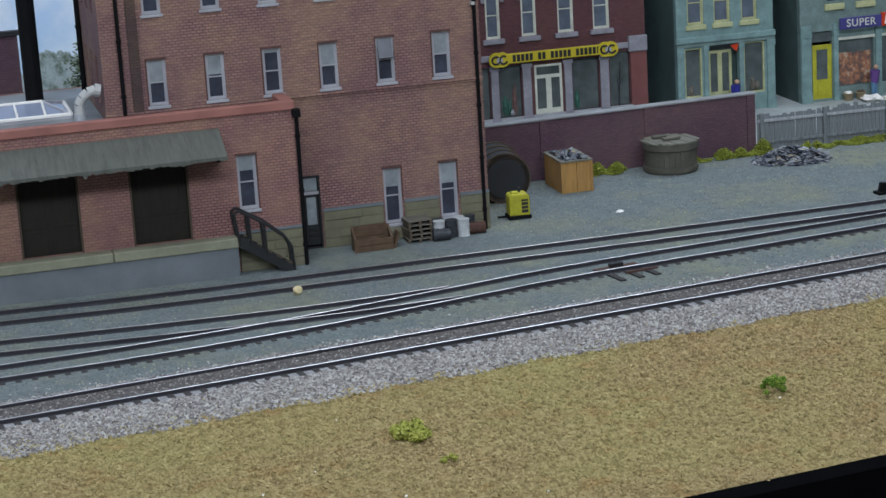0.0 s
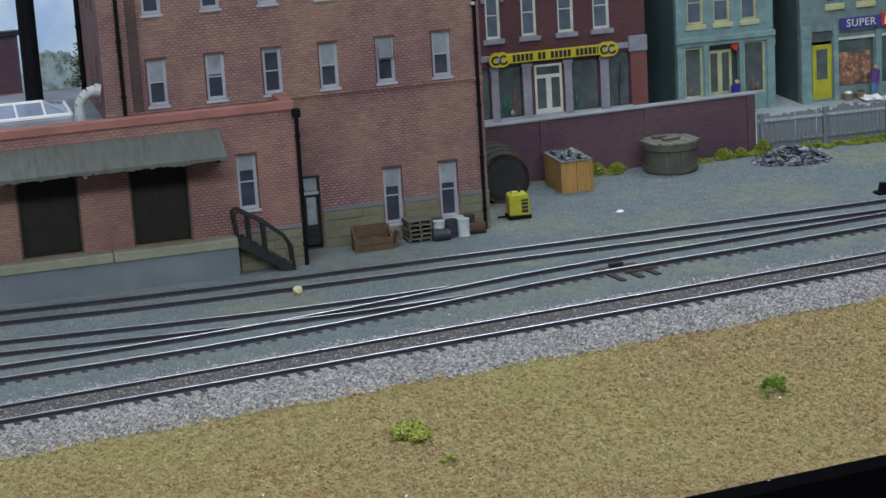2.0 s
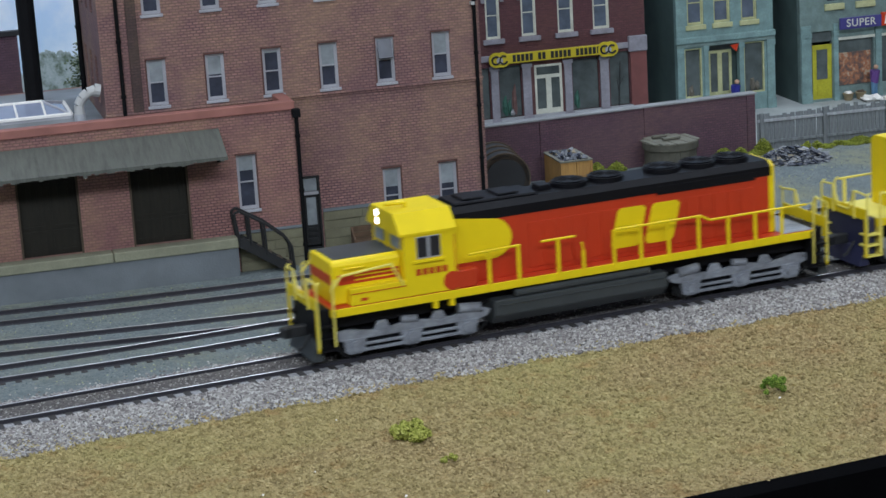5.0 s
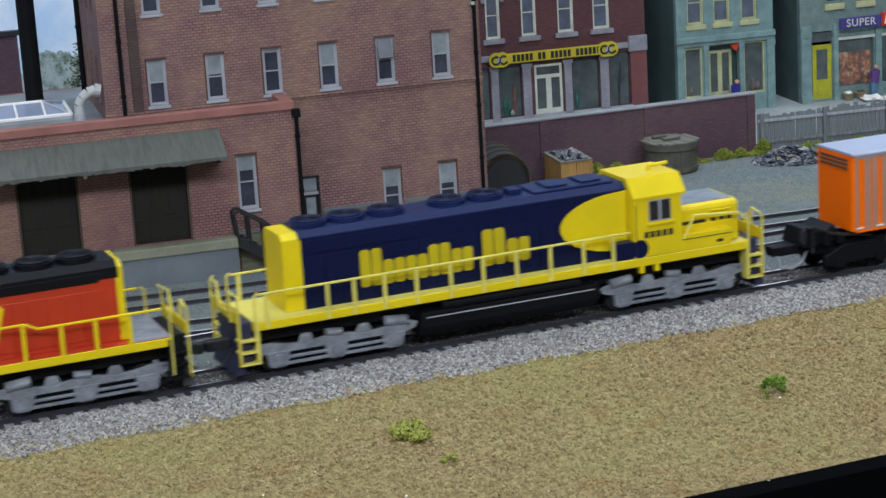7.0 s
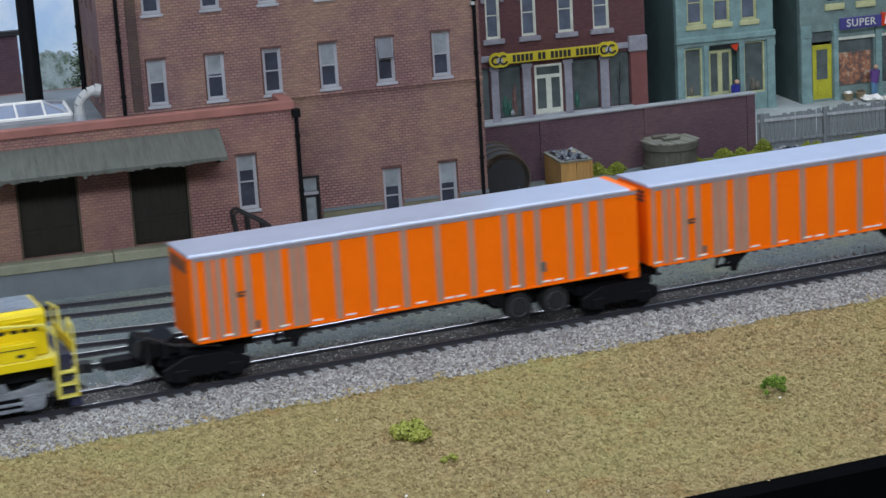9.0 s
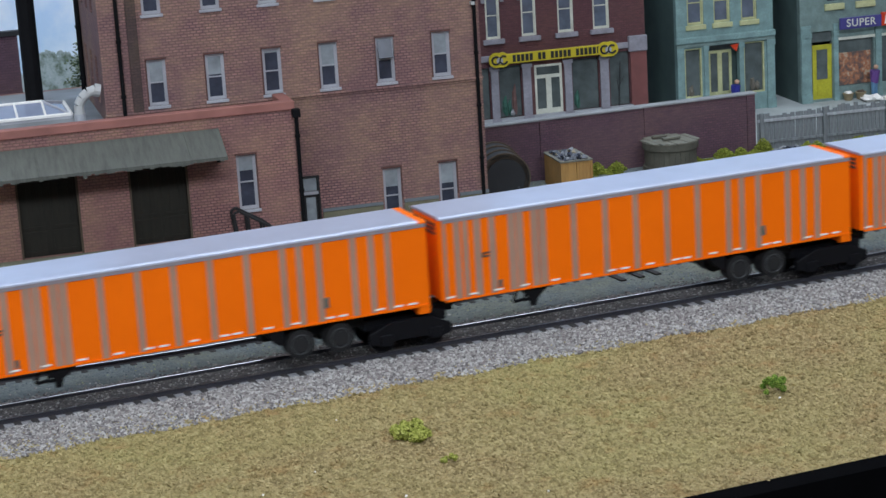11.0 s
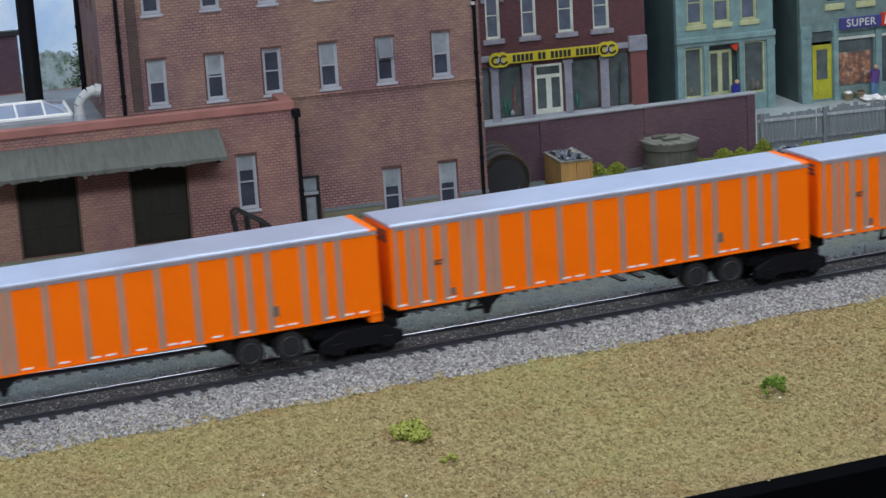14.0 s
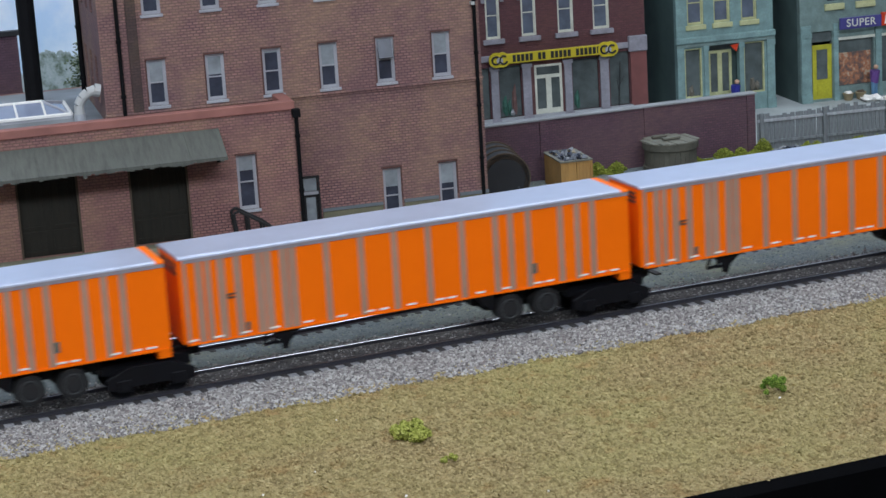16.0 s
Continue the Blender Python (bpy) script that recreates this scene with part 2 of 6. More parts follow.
# ---- mesh helpers; all lengths in prototype metres ----
def thing(name, x, y, z, rz=0, label="", category="", group="", kind=""):
    ob = new(name)
    ob.empty_display_size = 0.01
    ob.matrix_world = pose(x * S, y * S, z * S, 0, 0, rz)
    return tagged(ob, label, category, group, kind)


def finish(bm, name, mats):
    me = bpy.data.meshes.new(name)
    for v in bm.verts:
        v.co *= S
    bm.to_mesh(me)
    bm.free()
    for m in mats if isinstance(mats, (list, tuple)) else [mats]:
        me.materials.append(m)
    return me


def part(name, bm, material, parent, label="", at=(0, 0, 0)):
    ob = new(name, finish(bm, name, material))
    ob.parent = parent
    ob.location = Vector(at) * S
    return tagged(ob, label)


def solid(name, bm, material, x=0, y=0, z=0, rz=0, label="", category="", group="", kind=""):
    ob = new(name, finish(bm, name, material))
    ob.matrix_world = pose(x * S, y * S, z * S, 0, 0, rz)
    return tagged(ob, label, category, group, kind)


def shared(name, me, parent, m):
    ob = new(name, me)
    ob.parent = parent
    ob.matrix_basis = m
    return ob


def B():
    return bmesh.new()


def box(bm, x0, x1, y0, y1, z0, z1, bev=0.0, mi=0):
    vs = [bm.verts.new((x, y, z)) for x in (x0, x1) for y in (y0, y1) for z in (z0, z1)]
    fs = [bm.faces.new([vs[i] for i in f]) for f in ((0, 1, 3, 2), (4, 6, 7, 5), (0, 4, 5, 1), (2, 3, 7, 6), (0, 2, 6, 4), (1, 5, 7, 3))]
    for f in fs:
        f.material_index = mi
    if bev:
        es = list({e for f in fs for e in f.edges})
        r = bmesh.ops.bevel(bm, geom=es, offset=bev, segments=1, affect="EDGES")
        for f in r["faces"]:
            f.material_index = mi
    return bm


def prism(bm, pts, axis, a, b, mi=0, bev=0.0):
    """Extrudes an outline along an axis; the outline's two numbers are the other two axes in order."""
    def at(p, c):
        q = list(p)
        q.insert("xyz".index(axis), c)
        return q
    lo, hi = [bm.verts.new(at(p, a)) for p in pts], [bm.verts.new(at(p, b)) for p in pts]
    n = len(pts)
    fs = [bm.faces.new(lo), bm.faces.new(hi)]
    for i in range(n):
        fs.append(bm.faces.new((lo[i], lo[(i + 1) % n], hi[(i + 1) % n], hi[i])))
    for f in fs:
        f.material_index = mi
    bmesh.ops.recalc_face_normals(bm, faces=fs)
    if bev:
        bmesh.ops.bevel(bm, geom=list({e for f in fs for e in f.edges}), offset=bev, segments=1, affect="EDGES")
    return bm


def rod(bm, p, q, r, seg=8, r2=None, mi=0):
    p, q = Vector(p), Vector(q)
    d = q - p
    m = Matrix.Translation((p + q) / 2) @ d.to_track_quat("Z", "Y").to_matrix().to_4x4()
    g = bmesh.ops.create_cone(bm, cap_ends=True, segments=seg, radius1=r, radius2=r if r2 is None else r2, depth=d.length, matrix=m)
    for v in g["verts"]:
        for f in v.link_faces:
            f.material_index = mi
    return bm


def bars(bm, pts, r, seg=6):
    for a, b in zip(pts, pts[1:]):
        rod(bm, a, b, r, seg)
    return bm


def lump(bm, c, r, seed=0, sub=2, squash=1.0, rough=0.3):
    g = bmesh.ops.create_icosphere(bm, subdivisions=sub, radius=r)
    for v in g["verts"]:
        k = 1 + rough * noise.noise(v.co * (1.7 / r) + Vector((seed * 7.1, seed, 3)))
        v.co = Vector((v.co.x * k, v.co.y * k, v.co.z * k * squash)) + Vector(c)
    return bm


OCTA = (np.array([(1, 0, 0), (0, 1, 0), (-1, 0, 0), (0, -1, 0), (0, 0, 1), (0, 0, -1)], float),
        [(0, 1, 4), (1, 2, 4), (2, 3, 4), (3, 0, 4), (1, 0, 5), (2, 1, 5), (3, 2, 5), (0, 3, 5)])


def scatter(name, material, places, sizes, rng, flat=0.8, jag=0.35):
    """Many small irregular grains joined into one mesh."""
    bv, bf = OCTA
    n, k = len(places), len(bv)
    v = bv[None] * (1 + rng.uniform(-jag, jag, (n, k, 1)))
    a = rng.uniform(0, 6.28, n)
    c, s = np.cos(a)[:, None], np.sin(a)[:, None]
    x, y, z = v[..., 0] * c - v[..., 1] * s, v[..., 0] * s + v[..., 1] * c, v[..., 2] * flat
    t = rng.uniform(-0.6, 0.6, (n, 1))
    x, z = x * np.cos(t) - z * np.sin(t), x * np.sin(t) + z * np.cos(t)
    v = (np.stack([x, y, z], -1) * sizes[:, None, None] + places[:, None, :]) * S
    f = (np.array(bf)[None] + (np.arange(n) * k)[:, None, None]).reshape(-1, 3)
    me = bpy.data.meshes.new(name)
    me.from_pydata(v.reshape(-1, 3).tolist(), [], f.tolist())
    me.materials.append(material)
    return new(name, me)


def sheet(bm, x0, x1, y0, y1, nx, ny, height):
    rows = [[bm.verts.new((x0 + (x1 - x0) * i / nx, y0 + (y1 - y0) * j / ny, height(x0 + (x1 - x0) * i / nx, y0 + (y1 - y0) * j / ny))) for i in range(nx + 1)] for j in range(ny + 1)]
    for j in range(ny):
        for i in range(nx):
            bm.faces.new((rows[j][i], rows[j][i + 1], rows[j + 1][i + 1], rows[j + 1][i]))
    return bm


G0 = -0.25          # level of the yard
EDGE = -17.6        # front edge of the layout
X0, X1 = -110, 290   # its ends
FACE = -7.4         # the street and buildings stand at this angle to the main line
rng = np.random.default_rng(5)


# ---- the room ----
ROOM = plain("room_wall", (0.6, 0.6, 0.58), 0.9)
CEIL = plain("room_ceiling", (0.78, 0.78, 0.76), 0.9)
DARK_FLOOR = plain("room_floor", (0.05, 0.05, 0.055), 0.8)


def build_room():
    h0, h1 = -100, 128
    solid("floor", box(B(), -160, 330, -230, 75, h0 - 5, h0), DARK_FLOOR, label="dark floor of the room far below the layout", category="floor", kind="structure")
    solid("ceiling", box(B(), -160, 330, -230, 75, h1, h1 + 5), CEIL, label="plain pale ceiling of the room", category="ceiling", kind="structure")
    solid("wall_west", box(B(), -165, -160, -230, 75, h0, h1), ROOM, label="plain painted room wall", category="wall", kind="structure")
    solid("wall_east", box(B(), 330, 335, -230, 75, h0, h1), ROOM, label="plain painted room wall", category="wall", kind="structure")
    solid("wall_south", box(B(), -165, 335, -235, -230, h0, h1), ROOM, label="plain painted room wall", category="wall", kind="structure")
    solid("wall_north", box(B(), -165, 335, 75, 80, h0, h1), ROOM, label="plain painted room wall behind the scenery", category="wall", kind="structure")


def build_backdrop():
    m, nt, p = nodes_of("painted_sky")
    v = coords(nt)
    sep = nt.nodes.new("ShaderNodeSeparateXYZ")
    link(nt, v, sep.inputs[0])
    mr = nt.nodes.new("ShaderNodeMapRange")
    mr.inputs[1].default_value, mr.inputs[2].default_value = -2, 16
    link(nt, sep.outputs[2], mr.inputs[0])
    sky = ramp(nt, mr.outputs[0], [(0.0, (0.45, 0.62, 0.72)), (0.4, (0.52, 0.69, 0.94)), (1.0, (0.50, 0.71, 1.0))])
    cl = ramp(nt, noise_tex(nt, v, 0.22, 6, 0.6), [(0.45, (0, 0, 0)), (0.7, (1, 1, 1))])
    col = mix(nt, cl, sky, (0.80, 0.87, 0.98))
    # painted far woods and fields along the foot of the board
    edge = nt.nodes.new("ShaderNodeMath")
    edge.operation = "MULTIPLY_ADD"
    edge.inputs[1].default_value, edge.inputs[2].default_value = 5.0, -0.2
    link(nt, noise_tex(nt, v, 0.35, 6, 0.65), edge.inputs[0])
    low = nt.nodes.new("ShaderNodeMath")
    low.operation = "LESS_THAN"
    link(nt, sep.outputs[2], low.inputs[0]), link(nt, edge.outputs[0], low.inputs[1])
    wood = ramp(nt, noise_tex(nt, v, 1.6, 6, 0.7), [(0.35, (0.10, 0.14, 0.10)), (0.5, (0.30, 0.36, 0.36)), (0.65, (0.42, 0.47, 0.50))])
    link(nt, mix(nt, low.outputs[0], col, wood), p.inputs["Base Color"])
    p.inputs["Roughness"].default_value = 0.9
    solid("backdrop", box(B(), -120, 300, 58, 59, -100, 60), m, label="painted sky backdrop board behind the town", category="backdrop", kind="structure")


def turf(x, y):
    return G0 - 0.05 + 0.07 * noise.noise((x * 0.7, y * 0.7, 2)) + 0.045 * noise.noise((x * 2.3, y * 2.3, 5)) + 0.03 * noise.noise((x * 5.1, y * 5.1, 9))


def build_ground():
    bm = sheet(B(), X0, X1, -1.0, 58, 155, 40, lambda x, y: G0 + 0.015 * noise.noise((x * 0.4, y * 0.4, 0)) if 0 < y < 19 else G0)
    solid("ground", bm, GROUND, label="grey gravel yard of fine stone", category="ground", kind="structure")
    bm = sheet(B(), X0, X1, EDGE, -3.2, 1600, 90, turf)
    solid("grass_ground", bm, GRASS, label="dry tan grass strip along the layout's front edge", category="grass", kind="structure")
    prof = [(-5.2, G0 - 0.3), (-3.3, G0 + 0.0), (-1.9, -0.16), (1.25, -0.16), (1.9, G0 - 0.02), (2.4, G0 - 0.3)]
    solid("ballast_bed", prism(B(), prof, "x", X0, X1), BALLAST_BED, label="raised bed of pale ballast under the main line", category="ballast", kind="structure")
    solid("track_fill", box(B(), X0, X1, -0.655, 0.655, -0.3, -0.105), TRACK_FILL, label="dull brown-grey ballast packed between the main rails", category="ballast", kind="structure")
    fascia = prism(B(), [(EDGE - 0.6, -100), (EDGE, -100), (EDGE, G0 + 0.02), (EDGE - 0.6, G0 - 0.08)], "x", X0, X1)
    solid("layout_fascia", fascia, FASCIA_BLACK, label="black painted board that edges the layout", category="fascia", kind="structure")
    solid("street", box(B(), 24, 110, 20.6, 58, G0 - 0.2, G0 + 0.12), PAVING, x=0, y=3, z=0, rz=-3, label="pale grey concrete street before the stores", category="street", kind="structure")


def build_loose():
    n = 34000
    x = rng.uniform(-3, 44, n)
    y = -3.85 + 2.6 * rng.uniform(0, 1, n) ** 0.9 + 0.12 * np.sin(x * 1.3) + 0.08 * np.sin(x * 3.7)
    z = np.interp(y, [-3.6, -1.9, 1.6], [G0 - 0.02, -0.16, -0.16])
    ob = scatter("ballast_stones", BALLAST, np.stack([x, y, z], 1), rng.uniform(0.045, 0.105, n), rng)
    tagged(ob, "pale grey and white crushed ballast stones", "ballast", kind="stuff")
    n = 4500
    x = rng.uniform(-3, 44, n)
    y = rng.uniform(-0.64, 0.62, n)
    z = np.full(n, -0.11)
    ob = scatter("track_ballast", FILL_BITS, np.stack([x, y, z], 1), rng.uniform(0.03, 0.06, n), rng)
    tagged(ob, "dull stones between the rails of the main line", "ballast", kind="stuff")
    n = 6500
    x = rng.uniform(-3, 44, n)
    y = 0.85 + np.abs(rng.normal(0, 0.55, n))
    z = np.interp(y, [0.8, 1.25, 1.9], [-0.15, -0.17, G0])
    ob = scatter("verge_ballast", BALLAST, np.stack([x, y, z], 1), rng.uniform(0.03, 0.07, n), rng)
    tagged(ob, "pale ballast stones strewn along the far rail", "ballast", kind="stuff")
    n = 95000
    x = rng.uniform(-6, 34, n)
    y = rng.uniform(EDGE - 0.06, -3.3, n)
    z = np.array([turf(p, q) for p, q in zip(x, y)]) + rng.uniform(-0.02, 0.03, n)
    ob = scatter("grass_tufts", GRASS_BITS, np.stack([x, y, z], 1), 0.025 + 0.075 * rng.uniform(0, 1, n) ** 2.2, rng, 0.75, 0.55)
    tagged(ob, "short dry tan and olive grass tufts", "grass", kind="stuff")
    # crumbs of the grass that have strayed on to the ballast, thicker to the west
    n = 4500
    x = -3 + 44 * rng.uniform(0, 1, n) ** 1.7
    y = rng.uniform(-4.4, -3.6, n) + rng.exponential(0.25, n) + 0.3 * np.exp(-np.maximum(x, 0) / 5) * rng.uniform(0, 2.2, n)
    y = np.minimum(y, -1.6)
    z = np.interp(y, [-3.6, -1.9, 1.6], [G0 - 0.02, -0.10, -0.10]) + rng.uniform(-0.03, 0.03, n)
    ob = scatter("stray_grass", GRASS_BITS, np.stack([x, y, z], 1), rng.uniform(0.02, 0.05, n), rng, 0.7, 0.5)
    tagged(ob, "tan grass crumbs strewn over the ballast edge", "grass", kind="stuff")
    n = 30000
    x = rng.uniform(-2, 48, n)
    y = rng.uniform(2.2, 21, n)
    keep = ~((y > 12.5 - 0.13 * (x - 12)) & (x < 22))
    x, y = x[keep], y[keep]
    ob = scatter("yard_grains", GRAVEL, np.stack([x, y, np.full(len(x), G0 - 0.008)], 1), rng.uniform(0.02, 0.05, len(x)), rng)
    tagged(ob, "fine grey gravel grains of the yard", "gravel", kind="stuff")


# ---- tracks ----
def smooth_line(pts, step=0.5):
    """A smooth line through points that run on in x: cubic from point to point."""
    n = len(pts)
    d = [(pts[i + 1][1] - pts[i][1]) / (pts[i + 1][0] - pts[i][0]) for i in range(n - 1)]
    h = [pts[i + 1][0] - pts[i][0] for i in range(n - 1)]
    m = [d[0]] + [(d[i - 1] * h[i] + d[i] * h[i - 1]) / (h[i - 1] + h[i]) for i in range(1, n - 1)] + [d[-1]]
    out = []
    for i in range(n - 1):
        k = max(2, int(h[i] / step))
        for j in range(k):
            u = j / k
            y = (2 * u ** 3 - 3 * u * u + 1) * pts[i][1] + (u ** 3 - 2 * u * u + u) * h[i] * m[i] + (3 * u * u - 2 * u ** 3) * pts[i + 1][1] + (u ** 3 - u * u) * h[i] * m[i + 1]
            out.append(Vector((pts[i][0] + u * h[i], y, 0)))
    return out + [Vector((*pts[-1][:2], 0))]


RAIL = ((-0.10, -0.20), (0.10, -0.20), (0.10, -0.17), (0.03, -0.14), (0.03, -0.06), (0.048, -0.05), (0.047, -0.012), (0.021, 0.0), (-0.021, 0.0), (-0.047, -0.012), (-0.048, -0.05), (-0.03, -0.06), (-0.03, -0.14), (-0.10, -0.17))


def rail_mesh(line, off, top):
    bm, rings = B(), []
    for i, p in enumerate(line):
        d = (line[min(i + 1, len(line) - 1)] - line[max(i - 1, 0)]).normalized()
        nrm = Vector((-d.y, d.x, 0))
        rings.append([bm.verts.new(Vector((p.x, p.y, top)) + nrm * (off + u) + Vector((0, 0, w))) for u, w in RAIL])
    k = len(RAIL)
    for a, b in zip(rings, rings[1:]):
        for i in range(k):
            f = bm.faces.new((a[i], a[(i + 1) % k], b[(i + 1) % k], b[i]))
            f.material_index = 1 if i in (6, 7, 8) else 0
    bm.faces.new(rings[0]), bm.faces.new(list(reversed(rings[-1])))
    bmesh.ops.recalc_face_normals(bm, faces=bm.faces)
    return bm


def track(label, pts, top, head, x_ties, bury, ends=False):
    ob = thing("railway_track", 0, 0, 0, label=label, category="track", group="tracks of the yard", kind="structure")
    line = smooth_line([(x, y, 0) for x, y in pts])
    part("rail", rail_mesh(line, 0.7675, top), [RAIL_SIDE, head], ob)
    part("rail", rail_mesh(line, -0.7675, top), [RAIL_SIDE, head], ob)
    bm = box(B(), -0.12, 0.12, -1.3, 1.3, -0.16, 0, 0.02)
    if ends:  # the middle of these ties lies under the gravel: only humps at their ends show
        for y in (-1.02, 1.02):
            box(bm, -0.11, 0.11, y - 0.12, y + 0.12, -0.05, 0.05, 0.02)
    tie = finish(bm, "tie", TIE)
    s = 0.0
    nxt = 0.0
    for a, b in zip(line, line[1:]):
        d = b - a
        while nxt <= s + d.length:
            p = a + d * ((nxt - s) / d.length)
            if x_ties[0] < p.x < x_ties[1]:
                shared("tie", tie, ob, pose(p.x * S, p.y * S, (top - 0.2 + bury) * S, 0, 0, math.degrees(math.atan2(d.y, d.x))))
            nxt += 0.56
        s += d.length
    return ob


# ---- the run ----
PITCH = 16.70
# place of the first trailer's nose along the main line, second by second
RUN = [(0, 111.18), (0.5, 105.48), (1, 99.78), (1.5, 94.08), (2, 88.38), (2.5, 82.68), (3, 76.83), (3.5, 71.45), (4, 65.49), (4.2, 63.21), (5.2, 51.33), (6.3, 38.24), (6.5, 35.84), (7, 29.68),
       (7.5, 23.9), (8, 17.67), (8.5, 11.39), (9, 4.6), (9.2, 2.02), (10.2, -10.3), (11.3, -23.65), (11.5, -26.01), (12, -31.99), (12.5, -37.46), (13, -43.36), (13.5, -49.02), (14, -55.23),
       (14.5, -60.89), (15, -66.92), (15.5, -72.78), (16, -79.24)]
TRAIN = []


def rolls(ob, offset):
    """Remembers a vehicle that runs on the main line, offset metres behind the first trailer's nose."""
    TRAIN.append((ob, offset))
    return ob


def motions():
    for ob, off in TRAIN:
        walk(ob, [(t, pose((x + off) * S, 0, 0)) for t, x in RUN])
        for w in ob.children_recursive:
            if w.name.startswith("wheelset"):
                p, r = w.location.copy(), w.location.z / S
                steps = [f / FPS for f in range(0, 16 * FPS + 1)]
                gone = [RUN[0][1] - float(np.interp(t, [q[0] for q in RUN], [q[1] for q in RUN])) for t in steps]
                walk(w, [(t, pose(*p, 0, -math.degrees(g / r), 0)) for t, g in zip(steps, gone)])

# ---- building parts ----
def pierced(bm, x0, x1, z0, z1, y0, y1, holes):
    """A wall slab with openings (x0, x1, z0, z1) that go through it, in one piece."""
    xs = sorted({x for x in (x0, x1, *(h[0] for h in holes), *(h[1] for h in holes)) if x0 <= x <= x1})
    zs = sorted({z for z in (z0, z1, *(h[2] for h in holes), *(h[3] for h in holes)) if z0 <= z <= z1})
    v = {}

    def vert(i, j, k):
        if (i, j, k) not in v:
            v[i, j, k] = bm.verts.new((xs[i], (y0, y1)[k], zs[j]))
        return v[i, j, k]

    def full(i, j):
        if not (0 <= i < len(xs) - 1 and 0 <= j < len(zs) - 1):
            return False
        x, z = (xs[i] + xs[i + 1]) / 2, (zs[j] + zs[j + 1]) / 2
        return not any(h[0] < x < h[1] and h[2] < z < h[3] for h in holes)
    for i in range(len(xs) - 1):
        for j in range(len(zs) - 1):
            if not full(i, j):
                continue
            c = ((i, j), (i + 1, j), (i + 1, j + 1), (i, j + 1))
            bm.faces.new([vert(*p, 0) for p in c]), bm.faces.new([vert(*p, 1) for p in reversed(c)])
            for p, q, n in ((c[0], c[1], (i, j - 1)), (c[1], c[2], (i + 1, j)), (c[2], c[3], (i, j + 1)), (c[3], c[0], (i - 1, j))):
                if not full(*n):
                    bm.faces.new((vert(*q, 0), vert(*p, 0), vert(*p, 1), vert(*q, 1)))
    return bm


def frame_bars(bm, x0, x1, z0, z1, y0, y1, w):
    box(bm, x0, x0 + w, y0, y1, z0, z1), box(bm, x1 - w, x1, y0, y1, z0, z1)
    box(bm, x0 + w, x1 - w, y0, y1, z0, z0 + w), box(bm, x0 + w, x1 - w, y0, y1, z1 - w, z1)
    return bm


def sash_window(parent, x0, x1, z0, z1, y=0.0, trim=None, blind=0.45, arched=False, open_top=False, sill=True, glass=None):
    """A double-hung window set back in its opening: frame, two sashes, blind and sill."""
    trim, glass = trim or WINDOW_WHITE, glass or PANE
    y += 0.05
    w = part("window", frame_bars(B(), x0, x1, z0, z1, y + 0.02, y + 0.16, 0.075), trim, parent)
    zm = (z0 + z1) / 2
    part("sash", frame_bars(B(), x0 + 0.07, x1 - 0.07, zm - 0.03, z1 - 0.07, y + 0.07, y + 0.14, 0.05), trim, w)
    part("sash", frame_bars(B(), x0 + 0.07, x1 - 0.07, z0 + 0.07, zm + 0.03, y + 0.10, y + 0.17, 0.05), trim, w)
    part("pane", box(B(), x0 + 0.1, x1 - 0.1, y + 0.12, y + 0.135, z0 + 0.1, zm), glass, w)
    part("pane", box(B(), x0 + 0.1, x1 - 0.1, y + 0.10, y + 0.115, zm, z1 - 0.1), glass, w)
    if blind:
        part("blind", box(B(), x0 + 0.1, x1 - 0.1, y + 0.094, y + 0.098, z1 - 0.1 - (z1 - zm) * blind, z1 - 0.1), PANE_BLIND, w, "pale pulled-down blind")
    if open_top:
        part("flap", prism(B(), [(y - 0.22, zm + 0.10), (y - 0.18, zm + 0.07), (y + 0.06, z1 - 0.12), (y + 0.02, z1 - 0.09)], "x", x0 + 0.08, x1 - 0.08), PANE, w, "tilted open top sash")
    if sill:
        part("sill", box(B(), x0 - 0.07, x1 + 0.07, y - 0.13, y + 0.1, z0 - 0.12, z0, 0.015), trim, w)
    return w


def drainpipe(parent, x, y, z0, z1, r=0.09, label="black iron downpipe"):
    bm = rod(B(), (x, y, z0), (x, y, z1), r, 10)
    for z in np.arange(z0 + 0.8, z1, 2.2):
        rod(bm, (x, y, z), (x, y, z + 0.12), r * 1.35, 10)
    return part("downpipe", bm, BLACK, parent, label)


def stone_base(parent, x0, x1, z0, z1, y, holes, rows=4):
    """Courses of rock-faced blocks, each a piece of its own, cut at the openings."""
    hgt = (z1 - z0) / rows
    r = random.Random(3)
    # pale backing paints highlight lines along the block edges
    part("stone_backing", pierced(B(), x0, x1, z0, z1 - 0.01, y - 0.05, y - 0.004, holes), STONE_PALE, parent)
    for j in range(rows):
        za, zb = z0 + j * hgt, z0 + (j + 1) * hgt
        cuts = [h for h in holes if h[2] < (za + zb) / 2 < h[3]]
        spans, left = [], x0
        for h in sorted(cuts):
            spans.append((left, h[0]))
            left = h[1]
        spans.append((left, x1))
        for p, q in spans:
            x = p
            while q - x > 0.05:
                w = r.uniform(1.1, 2.3)
                end = q if q - x - w < 0.5 else x + w
                part("stone_block", box(B(), x + 0.006, end - 0.006, y - 0.085 - r.uniform(0, 0.025), y - 0.04, za + 0.014, zb - 0.014, 0.012), STONE, parent)
                x = end


